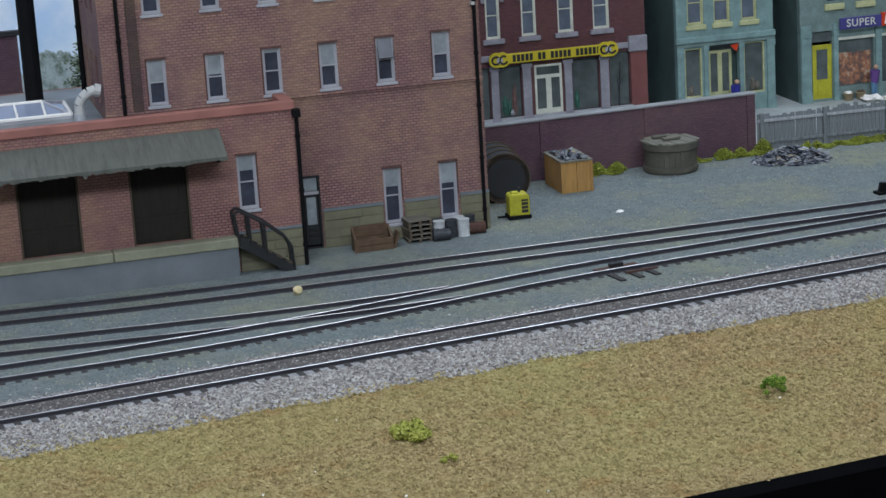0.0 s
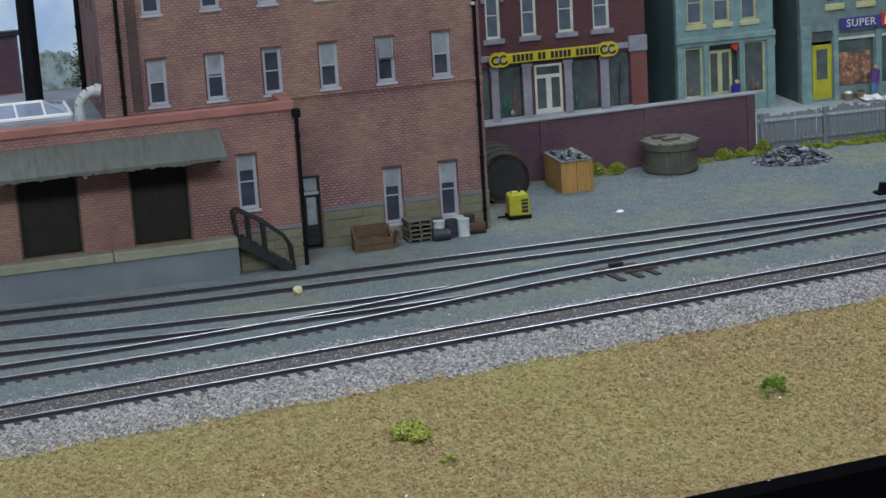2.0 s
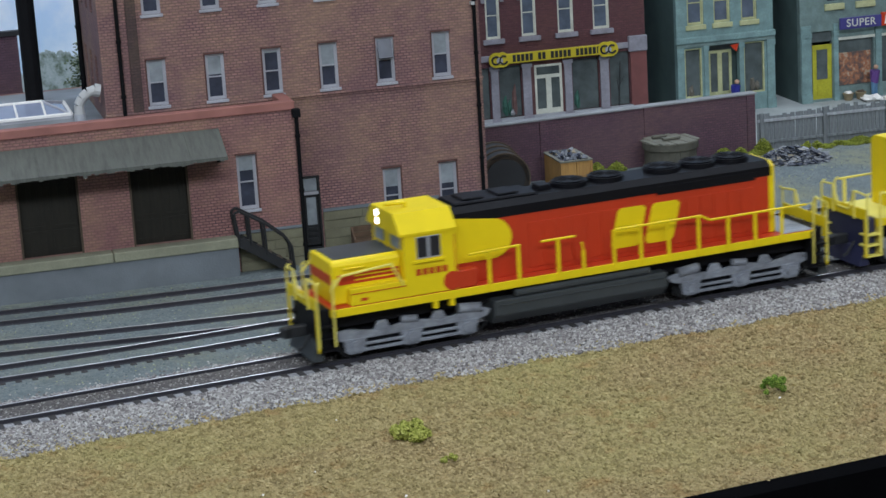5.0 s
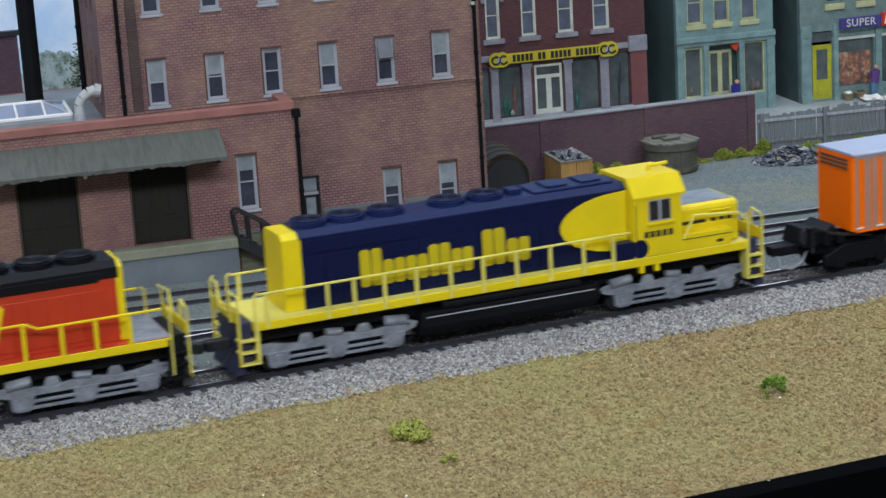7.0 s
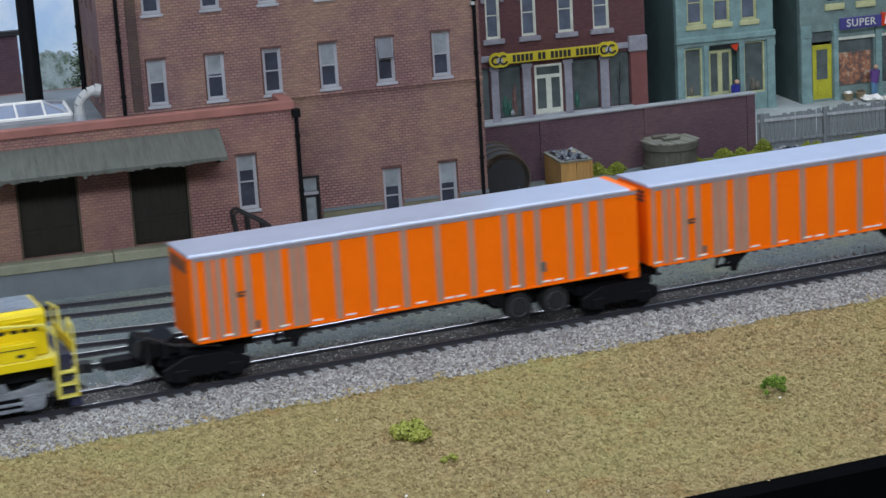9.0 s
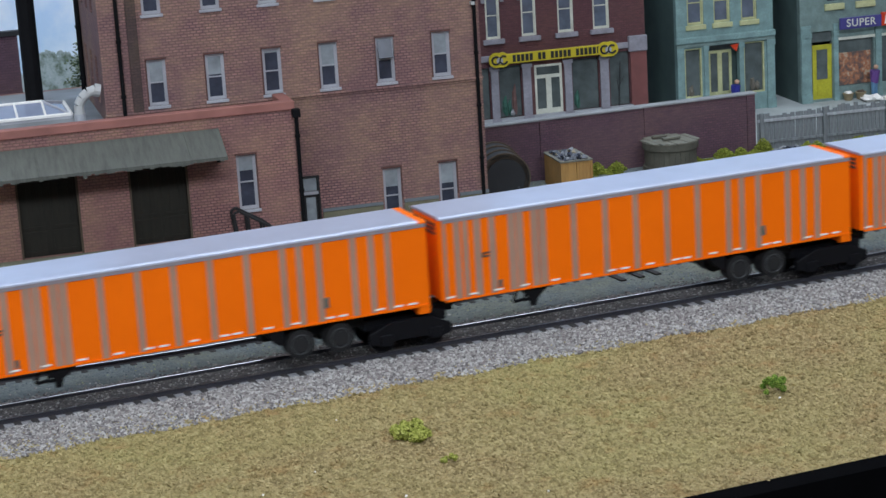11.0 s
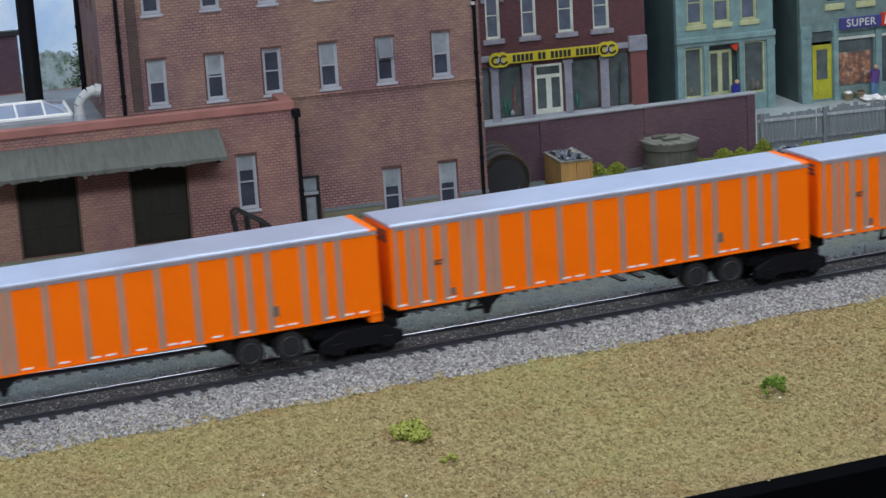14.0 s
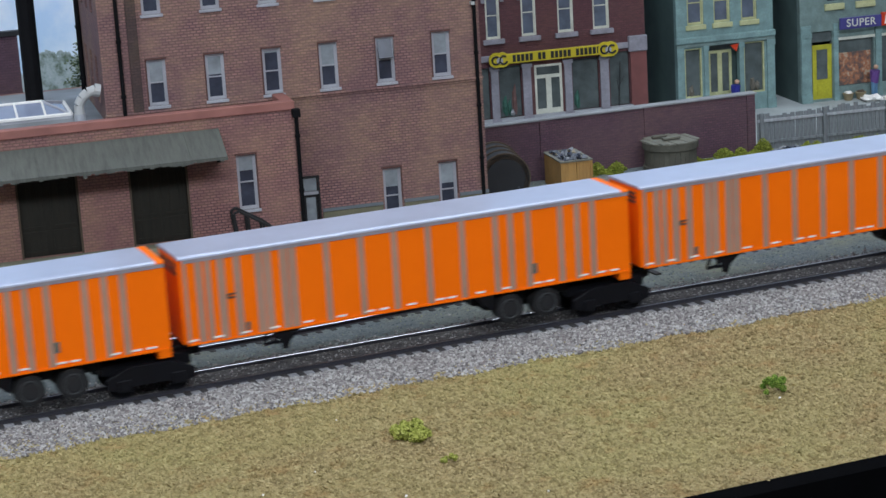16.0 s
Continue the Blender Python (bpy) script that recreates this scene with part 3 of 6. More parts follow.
def build_warehouse():
    ob = thing("brick_warehouse", 18.3, 14.8, 0, FACE, "tall red brick warehouse with white sash windows and a stone base", "building")
    xs = (-10.1, -7.76, -5.45, -3.13, -0.77, 1.59)
    holes = [(x, x + 0.76, 6.35, 8.2) for x in xs] + [(x, x + 0.76, 10.0, 11.9) for x in xs] + [(-0.82, -0.06, 0.42, 2.77), (1.57, 2.33, 0.42, 2.77), (-4.24, -3.50, G0, 2.83)]
    part("wall", pierced(B(), -11.85, 3.65, G0, 15.0, 0.0, 0.35, holes), BRICK, ob)
    side = [(y, y + 0.8, z, z + 1.9) for y in (1.6, 3.4, 5.2) for z in (6.4, 10.0)]
    bm = pierced(B(), 0.35, 7, G0, 15.0, 0, 0.35, side)
    bmesh.ops.transform(bm, verts=bm.verts, matrix=Matrix(((0, 1, 0, -11.85), (1, 0, 0, 0), (0, 0, 1, 0), (0, 0, 0, 1))))
    bmesh.ops.reverse_faces(bm, faces=bm.faces)
    part("wall", bm, BRICK, ob)
    part("wall", box(B(), 3.3, 3.65, 0.35, 7, G0, 15.0), BRICK, ob)
    part("wall", box(B(), -11.5, 3.3, 6.65, 7, G0, 15.0), BRICK, ob)
    part("roof", box(B(), -11.85, 3.65, 0, 7, 15.0, 15.2), ROOF_GREY, ob)
    part("floor_slab", box(B(), -11.5, 3.3, 0.6, 6.6, 5.9, 6.0), STONE_PALE, ob)
    for i, x in enumerate(xs):
        sash_window(ob, x, x + 0.76, 6.35, 8.2, blind=(0.9, 0.8, 0.1, 0.95, 0.0, 0.9)[i], open_top=i == 4)
        sash_window(ob, x, x + 0.76, 10.0, 11.9, blind=0.3)
        # dark strips paint the shadow round each window opening
        part("lintel", box(B(), x - 0.06, x + 0.80, -0.03, 0.1, 8.2, 8.27), BRICK_SHADE, ob)
        part("jamb", box(B(), x - 0.06, x, -0.012, 0.1, 6.35, 8.2), BRICK_SHADE, ob)
    sash_window(ob, -0.82, -0.06, 0.42, 2.77, blind=0.6), sash_window(ob, 1.57, 2.33, 0.42, 2.77, blind=0.7)
    for x in (-0.82, 1.57):
        part("lintel", box(B(), x - 0.06, x + 0.82, -0.03, 0.1, 2.77, 2.85), BRICK_SHADE, ob)
        part("jamb", box(B(), x + 0.76, x + 0.81, -0.012, 0.1, 1.4, 2.77), BRICK_SHADE, ob)
    bm = box(B(), -11.9, 3.66, -0.05, 0.0, 6.02, 6.12)
    box(bm, -11.9, 3.66, -0.13, 0.0, 6.12, 6.19)
    part("belt_course", bm, BRICK, ob, "projecting brick belt course")
    bm = box(B(), -10.75, -10.35, -0.14, 0.0, 6.2, 15.0)
    part("chimney_breast", bm, BRICK_PIL, ob, "narrow brick pilaster")
    drainpipe(ob, -11.12, -0.12, 6.0, 15.0, 0.08)
    drainpipe(ob, 3.42, -0.13, G0, 15.0, 0.075)
    drainpipe(ob, -11.96, 6.9, 5.8, 15.0, 0.11)
    part("water_table", pierced(B(), -4.9, 3.66, 1.28, 1.40, -0.11, 0.0, [(-0.9, 0.02, 0.3, 2.8), (1.49, 2.41, 0.3, 2.8), (-4.3, -3.44, -1, 3)]), CONCRETE, ob, "grey stone ledge over the base")
    part("conductor_head", box(B(), 3.28, 3.42, -0.3, 0.0, 9.2, 9.32), PIPE_WHITE, ob)
    d = part("door", box(B(), -4.2, -3.55, 0.12, 0.18, -0.1, 2.05), IRON, ob, "dark panelled door with glass")
    part("pane", box(B(), -4.08, -3.68, 0.10, 0.12, 0.75, 1.9), PANE_BLIND, d)
    for z in (0.05, 0.28, 0.5):
        part("panel", box(B(), -4.08, -3.68, 0.09, 0.12, z, z + 0.15, 0.02), IRON, d)
    part("transom", box(B(), -4.15, -3.6, 0.1, 0.14, 2.18, 2.72), PANE_BLIND, ob)
    part("door_frame", frame_bars(B(), -4.24, -3.5, -0.25, 2.83, -0.02, 0.2, 0.07), IRON, ob)
    part("transom_bar", box(B(), -4.17, -3.57, 0.0, 0.2, 2.03, 2.15), WINDOW_WHITE, ob)
    stone_base(ob, -4.9, 3.66, G0, 1.27, 0.0, [(-0.9, 0.02, 0.3, 2.8), (1.49, 2.41, 0.3, 2.8), (-4.3, -3.44, -1, 3)])


def build_annex():
    ob = thing("loading_annex", 13.19, 13.17, 0, FACE, "low red brick warehouse annex with loading doors and coping", "building")
    doors = [(-10.97, -8.58, 1.3, 4.45), (-6.63, -4.3, 1.3, 4.45), (-15.6, -13.2, 1.3, 4.45)]
    win = (-2.36, -1.58, 2.25, 4.45)
    part("wall", pierced(B(), -18, 0.05, G0, 6.05, 0.0, 0.35, [*doors, win]), BRICK_ANNEX, ob)
    part("wall", box(B(), -0.3, 0.05, 0.35, 2.1, G0, 6.05), BRICK_ANNEX, ob)
    part("wall", box(B(), -18.0, -17.65, 0.35, 12, G0, 6.05), BRICK_ANNEX, ob)
    part("wall", box(B(), -17.65, -6.1, 11.65, 12, G0, 5.85), BRICK_ANNEX, ob)
    bm = box(B(), -17.65, -0.3, 0.35, 2.1, 5.75, 5.85)
    box(bm, -17.65, -6.2, 2.1, 11.65, 5.75, 5.85)
    part("roof", bm, ROOF_GREY, ob, "flat grey roof behind the parapet")
    bm = box(B(), -18.1, 0.12, -0.07, 0.42, 6.05, 6.40, 0.03)
    part("coping", bm, COPING, ob, "red painted parapet coping")
    part("coping", box(B(), -0.37, 0.12, 0.42, 2.0, 6.05, 6.40, 0.03), COPING, ob)
    for d in doors:
        w = part("loading_door", box(B(), d[0], d[1], 0.22, 0.3, d[2], d[3]), DOOR_SHADED, ob, "dark recessed freight door with awning shade painted in")
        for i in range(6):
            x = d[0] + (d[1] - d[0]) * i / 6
            part("board", box(B(), x + 0.006, x + (d[1] - d[0]) / 6 - 0.006, 0.19, 0.22, d[2] + 0.05, d[3]), DOOR_SHADED, w)
        for k in range(2):
            xa, xb = d[0] + 0.1 + k * (d[1] - d[0]) / 2, d[0] - 0.1 + (k + 1) * (d[1] - d[0]) / 2
            part("panel_frame", frame_bars(B(), xa, xb, d[2] + 0.15, d[2] + 1.0, 0.155, 0.19, 0.1), DOOR_SHADED, w)
            part("panel_frame", frame_bars(B(), xa, xb, d[2] + 1.1, d[3] - 0.2, 0.155, 0.19, 0.1), DOOR_SHADED, w)
        for x in (d[0], d[1] - 0.08):
            part("door_jamb", box(B(), x, x + 0.08, -0.02, 0.18, d[2], d[3]), WOOD_BROWN, w)
    sash_window(ob, *win, blind=0.5)
    # painted shadow strips above and beside the annex window
    part("lintel", box(B(), win[0] - 0.05, win[1] + 0.05, -0.03, 0.1, 4.45, 4.53), BRICK_SHADE, ob)
    part("jamb", box(B(), win[1], win[1] + 0.05, -0.012, 0.1, 2.25, 4.45), BRICK_SHADE, ob)
    # sloping sheet awning over the dock
    aw = part("awning", prism(B(), [(-0.02, 5.62), (-1.75, 4.82), (-1.75, 4.73), (-0.02, 5.50)], "x", -18.0, -2.95), AWNING, ob, "weathered grey sloping sheet awning")
    for x in np.arange(-17.4, -2.9, 1.45):
        part("seam", prism(B(), [(-0.02, 5.645), (-1.76, 4.845), (-1.76, 4.82), (-0.02, 5.62)], "x", x, x + 0.05), AWNING, aw)
    r, bm = random.Random(21), B()
    for k in range(100):
        x = -17.95 + k * 0.15
        box(bm, x, x + 0.15, -1.765, -1.745, 4.72 - abs(r.gauss(0, 0.045)), 4.76)
    part("ragged_edge", bm, AWNING, aw, "frayed lower edge of the sheet")
    part("awning_bracket", prism(B(), [(0, 5.48), (0, 4.3), (-0.12, 4.3), (-1.65, 4.74)], "x", -3.12, -3.0), BLACK, ob)
    stone_base(ob, -2.5, 0.06, G0, 1.28, 0.0, [], 4)
    part("water_table", box(B(), -2.5, 0.07, -0.11, 0.0, 1.29, 1.40, 0.02), CONCRETE, ob, "grey stone ledge over the base")
    drainpipe(ob, 0.14, -0.12, G0, 5.9, 0.082)
    part("conductor_head", box(B(), -0.02, 0.3, -0.28, 0.04, 5.75, 6.1, 0.03), BLACK, ob)
    dk = thing("loading_dock", 13.19, 13.17, 0, FACE, "concrete loading dock with a worn buff slab edge", "dock")
    part("base", box(B(), -18, -2.66, -0.66, -0.02, G0 - 0.1, 0.92), CONCRETE, dk)
    for a, b in ((-18, -12.5), (-12.5, -7.55), (-7.55, -2.62)):
        part("slab", box(B(), a + 0.015, b - 0.015, -0.74, -0.02, 0.92, 1.3, 0.03), CONCRETE_TOP, dk)
    st = thing("dock_stairs", 13.19, 13.17, 0, FACE, "black iron dock stairs with a curved handrail", "stairs")
    for i in range(5):
        x = -2.55 + i * 0.4
        part("tread", box(B(), x, x + 0.42, -0.7, -0.12, 1.02 - i * 0.26, 1.08 - i * 0.26), WOOD_BROWN, st)
    for y in (-0.78, -0.12):
        part("stringer", prism(B(), [(-2.62, 1.25), (-2.4, 1.3), (-0.45, -0.1), (-0.45, G0), (-0.85, G0), (-2.62, 0.95)], "y", y, y + 0.08), IRON, st)
        bm = bars(B(), [(-2.6, y, 1.1), (-2.75, y, 2.3), (-2.55, y, 2.4), (-1.5, y, 1.75), (-0.75, y, 1.1), (-0.55, y, 0.7), (-0.5, y, -0.1)], 0.055)
        bars(bm, [(-1.55, y, 0.55), (-1.6, y, 1.8)], 0.05), bars(bm, [(-2.15, y, 1.0), (-2.2, y, 2.15)], 0.05)
        part("handrail", bm, IRON, st)
    for x, z in ((-8.15, 5.85),):
        sk = thing("roof_skylight", 13.19, 13.17, 0, FACE, "glazed white ridge skylight on the flat roof", "skylight", "skylights on the annex roof")
        y0, y1, x0 = 2.75, 6.1, x - 7.5
        part("curb", box(B(), x0, x, y0, y1, z, z + 0.28), WALL_CAP, sk)
        part("curb", box(B(), x0 + 0.1, x - 0.1, y0 + 0.1, y1 - 0.1, z + 0.28, z + 0.40), WINDOW_WHITE, sk)
        xa, xb, ya, yb, zr = x0 + 0.15, x - 0.15, y0 + 0.15, y1 - 0.15, z + 0.78
        ym = (y0 + y1) / 2
        bm = B()
        e = [bm.verts.new(q) for q in ((xa, ya, z + 0.4), (xb, ya, z + 0.4), (xb, yb, z + 0.4), (xa, yb, z + 0.4), (xa + 1.0, ym, zr), (xb - 1.0, ym, zr))]
        for f in ((0, 1, 5, 4), (1, 2, 5), (2, 3, 4, 5), (3, 0, 4), (3, 2, 1, 0)):
            bm.faces.new([e[i] for i in f])
        part("glazing", bm, SKYLIGHT, sk, "bluish glazed panes")
        for k in range(6):
            xx = xb - 1.0 - k * 1.1
            bm = bars(B(), [(xx, ya, z + 0.42), (xx, ym, zr + 0.02), (xx, yb, z + 0.42)], 0.05)
            part("glazing_bar", bm, WHITE, sk)
        for q in ((ya, 1), (yb, 1)):
            part("glazing_bar", bars(B(), [(xb, q[0], z + 0.42), (xb - 1.0, ym, zr + 0.02)], 0.06), WINDOW_WHITE, sk)
        part("ridge", bars(B(), [(xa + 1, ym, zr + 0.02), (xb - 1, ym, zr + 0.02)], 0.06), WHITE, sk)
        part("eave_bar", bars(B(), [(xa, ya, z + 0.42), (xb, ya, z + 0.42), (xb, yb, z + 0.42)], 0.08), WHITE, sk)
    v = thing("roof_vent", 13.19, 13.17, 0, FACE, "white bent vent pipe on the flat roof", "vent")
    part("base", rod(B(), (-8.0, 2.6, 5.85), (-8.0, 2.6, 6.3), 0.24, 12), CAP, v)
    bm = bars(B(), [(-8.0, 2.6, 6.25), (-8.0, 2.6, 6.65), (-7.85, 2.6, 6.92), (-7.6, 2.6, 7.12), (-7.3, 2.6, 7.2)], 0.2, 12)
    part("elbow", bm, PIPE_WHITE, v)
    part("cowl", rod(B(), (-7.35, 2.6, 7.2), (-7.12, 2.6, 7.14), 0.26, 12), PIPE_WHITE, v)
    ps = thing("steel_post", 5.1, 22.8, G0, 0, "tall black steel post behind the annex", "post")
    part("shaft", rod(B(), (0, 0, 0), (0, 0, 16), 0.38, 12), BLACK, ps)
    part("base_plate", box(B(), -0.6, 0.6, -0.6, 0.6, 0, 0.2), BLACK, ps)
    fb = thing("distant_brick_building", 3.05, 27.1, 0, FACE, "plain dark red brick building behind the annex", "building")
    part("wall", box(B(), -12, 2.4, 0, 0.8, G0, 8.3), BRICK_WALL, fb)
    part("coping", box(B(), -12.1, 2.5, -0.1, 0.3, 8.3, 8.5), TANK_DARK, fb)


def build_wall():
    ob = thing("yard_wall", 25.2, 21.4, 0, -3.44, "dark purple brick yard wall with a pale cap", "wall")
    part("wall", box(B(), -3.5, 13.35, 0, 0.4, G0, 2.5), BRICK_WALL, ob)
    part("cap", box(B(), -3.5, 13.42, -0.08, 0.48, 2.5, 2.59, 0.02), WALL_CAP, ob, "pale stone cap")
    for x in (2.4, 7.6, 12.9):
        part("pilaster", box(B(), x, x + 0.4, -0.08, 0.0, G0, 2.5), BRICK_WALL, ob)
    fe = thing("board_fence", 38.62, 20.6, 0, -9, "weathered grey board fence with a broken top", "fence")
    r = random.Random(8)
    me = [finish(box(B(), 0, 0.2, 0, 0.05, G0, 1.45 + k), "board", FENCE) for k in (0, 0.06, 0.12, -0.08, 0.17)]
    for i in range(60):
        shared("board", me[r.randrange(5)], fe, pose(i * 0.215 * S, r.uniform(-0.02, 0.02) * S, 0, 0, r.uniform(-1.2, 1.2), 0))
    part("fence_rail", box(B(), 0, 13, -0.09, -0.02, 1.12, 1.25), FENCE_RAIL, fe)
    part("fence_rail", box(B(), 0, 13, -0.09, -0.02, 0.1, 0.22), FENCE, fe)
    for x in (0.1, 3.3, 6.5, 9.7):
        part("post", box(B(), x, x + 0.18, -0.15, 0.0, G0, 1.55), FENCE, fe)


def sign_bars(parent, x0, x1, z0, z1, y, n, material, gaps=()):
    """A row of upright bars on a sign."""
    w = (x1 - x0) / n
    for i in range(n):
        if i in gaps:
            continue
        part("sign_mark", box(B(), x0 + i * w + w * 0.14, x0 + (i + 1) * w - w * 0.14, y - 0.02, y, z0, z1), material, parent)


def ramp_goods():
    """Mottled red, tan and pale goods seen dimly behind glass."""
    m, nt, p = nodes_of("shop_display")
    n = noise_tex(nt, coords(nt), 3.2, 3)
    link(nt, ramp(nt, n, [(0.32, (0.06, 0.06, 0.06)), (0.45, (0.16, 0.09, 0.07)), (0.55, (0.34, 0.13, 0.06)), (0.68, (0.42, 0.36, 0.27))]), p.inputs["Base Color"])
    p.inputs["Roughness"].default_value = 0.5
    return m


def build_stores():
    # maroon corner store
    a = thing("maroon_store", 44.7, 29.1, 0, FACE, "maroon two-storey store with grey trim and a yellow sign", "building", "stores along the street")
    up = [(-15.35, -14.6, 4.85, 7.2), (-13.5, -12.72, 4.85, 7.2), (-11.6, -10.76, 4.85, 7.2), (-9.74, -8.87, 4.85, 7.2)]
    gl = [(-14.8, -13.65, 0.85, 3.45), (-10.95, -9.55, 0.85, 3.45), (-8.95, -7.9, 0.85, 3.6), (-16.2, -15.3, 0.85, 3.45)]
    door = (-12.95, -11.5, -0.1, 3.35)
    part("wall", pierced(B(), -17.5, -7.0, G0, 11.0, 0, 0.35, [*up, *gl, door]), MAROON, a)
    part("wall", box(B(), -7.35, -7.0, 0.35, 10, G0, 11.0), TEAL_SHADED, a)
    part("wall", box(B(), -17.5, -17.15, 0.35, 10, G0, 11.0), MAROON, a)
    part("wall", box(B(), -17.15, -7.35, 9.7, 10, G0, 11.0), MAROON, a)
    part("roof", box(B(), -17.5, -7.0, 0, 10, 11.0, 11.2), ROOF_GREY, a)
    for w in up:
        sash_window(a, *w, trim=CREAM, blind=0.0, sill=False, glass=STORE_PANE)
        part("sill", box(B(), w[0] - 0.18, w[1] + 0.18, -0.14, 0.05, 4.6, 4.85, 0.03), MAUVE, a, "grey stone sill")
        part("hood_mould", prism(B(), [(w[0] - 0.2, 6.7), (w[0] - 0.2, 7.2), (w[0] + 0.1, 7.55), (w[1] - 0.1, 7.55), (w[1] + 0.2, 7.2), (w[1] + 0.2, 6.7), (w[1] + 0.03, 6.7), (w[1] + 0.03, 7.2), (w[0] - 0.03, 7.2), (w[0] - 0.03, 6.7)], "y", -0.12, 0.02), MAUVE, a)
    for w in gl:
        part("shop_pane", box(B(), w[0], w[1], 0.16, 0.2, w[2], w[3]), SHOP_GLASS, a, "dim shop window glass")
    for x0, x1 in ((-15.3, -14.8), (-13.65, -13.1), (-11.45, -10.95), (-9.55, -8.98)):
        bm = box(B(), x0 + 0.06, x1 - 0.06, -0.12, 0.1, 0.85, 3.5)
        box(bm, x0, x1, -0.16, 0.1, 0.55, 0.85), box(bm, x0, x1, -0.16, 0.1, 3.3, 3.5)
        part("pilaster", bm, MAUVE, a, "grey painted shopfront pilaster")
    part("base_panel", box(B(), -16.3, -7.8, -0.14, 0.1, 0.45, 0.85), CAP, a)
    part("cornice", box(B(), -17.5, -6.95, -0.12, 0.02, 3.75, 4.05, 0.03), MAUVE, a)
    part("corner_block", box(B(), -7.95, -6.95, -0.2, 0.02, 3.55, 4.35, 0.04), MAUVE, a)
    part("corner_pier", box(B(), -7.85, -6.98, -0.1, 0.0, G0, 3.55), PIER, a)
    d = part("door", frame_bars(B(), -12.95, -11.5, 0.0, 3.35, 0.02, 0.14, 0.12), CREAM, a, "cream double doors with dark glass")
    part("transom_bar", box(B(), -12.85, -11.6, 0.0, 0.14, 2.65, 2.82), CREAM, d)
    part("stile", box(B(), -12.36, -12.08, 0.0, 0.14, 0.1, 2.65), CREAM, d)
    for x0, x1 in ((-12.83, -12.36), (-12.08, -11.62)):
        part("pane", box(B(), x0, x1, 0.07, 0.1, 1.1, 2.65), SHOP_GLASS, d)
        part("kick_panel", box(B(), x0, x1, 0.04, 0.12, 0.1, 1.1), CREAM, d)
    part("pane", box(B(), -12.83, -11.62, 0.07, 0.1, 2.82, 3.23), SHOP_GLASS, d)
    s = part("sign", box(B(), -14.5, -9.3, -0.42, -0.3, 3.62, 4.12, 0.02), SIGN_YELLOW, a, "long yellow store sign board")
    sign_bars(s, -14.2, -9.55, 3.70, 4.04, -0.42, 21, IRON, (5, 8, 14))
    for x in (-14.85, -9.15):
        bm = rod(B(), (x - 0.16, -0.45, 3.85), (x - 0.16, -0.3, 3.85), 0.38, 16)
        rod(bm, (x + 0.16, -0.44, 3.85), (x + 0.16, -0.31, 3.85), 0.38, 16)
        r = part("sign_roundel", bm, SIGN_YELLOW, s)
        for dx in (-0.2, 0.2):
            bm = B()
            for k in range(9):
                an = radians(50 + k * 32)
                an2 = radians(50 + (k + 1) * 32)
                rod(bm, (x + dx + 0.2 * math.cos(an), -0.47, 3.85 + 0.2 * math.sin(an)), (x + dx + 0.2 * math.cos(an2), -0.47, 3.85 + 0.2 * math.sin(an2)), 0.05, 5)
            part("sign_mark", bm, IRON, r)
        part("sign_disc", rod(B(), (x, -0.485, 3.83), (x, -0.47, 3.83), 0.17, 14), CAP, r)
    tw = B()
    bars(tw, [(-8.55, -0.1, 0.86), (-8.5, -0.1, 1.9), (-8.42, -0.1, 3.1)], 0.03)
    bars(tw, [(-8.5, -0.1, 1.9), (-8.25, -0.1, 2.35)], 0.02), bars(tw, [(-8.52, -0.1, 1.5), (-8.62, -0.1, 2.2)], 0.02)
    part("bare_twig", tw, IRON, a, "thin bare twig before the shop window")
    for x, w, h, m in ((-14.5, 0.15, 1.0, SHOW_GREEN), (-14.28, 0.12, 0.8, SHOW_GREEN), (-14.0, 0.13, 1.5, SHOW_ROSE), (-10.7, 0.15, 0.9, SHOW_GREEN), (-14.15, 0.15, 0.3, CAP)):
        part("display_item", lump(B(), (x, 0.15, 0.9 + h * 0.5), w, 4, 2, h / (2 * w), 0.5), m, a, "dim goods behind the glass")
    # teal store
    b = thing("teal_store", 44.7, 29.1, 0, FACE, "pale teal two-storey store with yellow window trim", "building", "stores along the street")
    up = [(-4.7, -3.8, 4.55, 6.8), (-3.25, -2.35, 4.55, 6.8), (-1.75, -0.88, 4.55, 6.8)]
    gl = [(-4.9, -3.95, 0.8, 3.35), (-1.65, -0.5, 0.75, 3.4)]
    dr = (-3.66, -1.9, 0.0, 3.4)
    part("wall", pierced(B(), -5.3, 0.0, G0, 10.0, 0, 0.35, [*up, *gl, dr]), TEAL, b)
    part("wall", box(B(), -5.3, -4.95, 0.35, 10, G0, 10.0), TEAL_SHADED, b)
    part("wall", box(B(), -0.35, 0.0, 0.35, 10, G0, 10.0), TEAL_SHADED, b)
    part("wall", box(B(), -4.95, -0.35, 9.7, 10, G0, 10.0), TEAL_SHADED, b)
    part("roof", box(B(), -5.3, 0.0, 0, 10, 10.0, 10.2), ROOF_GREY, b)
    for w in up:
        sash_window(b, *w, trim=YELLOW_TRIM, blind=0.0, sill=False, glass=STORE_PANE)
        part("sill", box(B(), w[0] - 0.1, w[1] + 0.1, -0.1, 0.05, 4.3, 4.55, 0.02), YELLOW_TRIM, b, "yellow painted sill")
    for w in gl:
        part("shop_pane", box(B(), w[0], w[1], 0.2, 0.24, w[2], w[3]), SHOP_GLASS, b)
        part("shop_frame", frame_bars(B(), w[0], w[1], w[2], w[3], 0.05, 0.2, 0.07), YELLOW_TRIM, b)
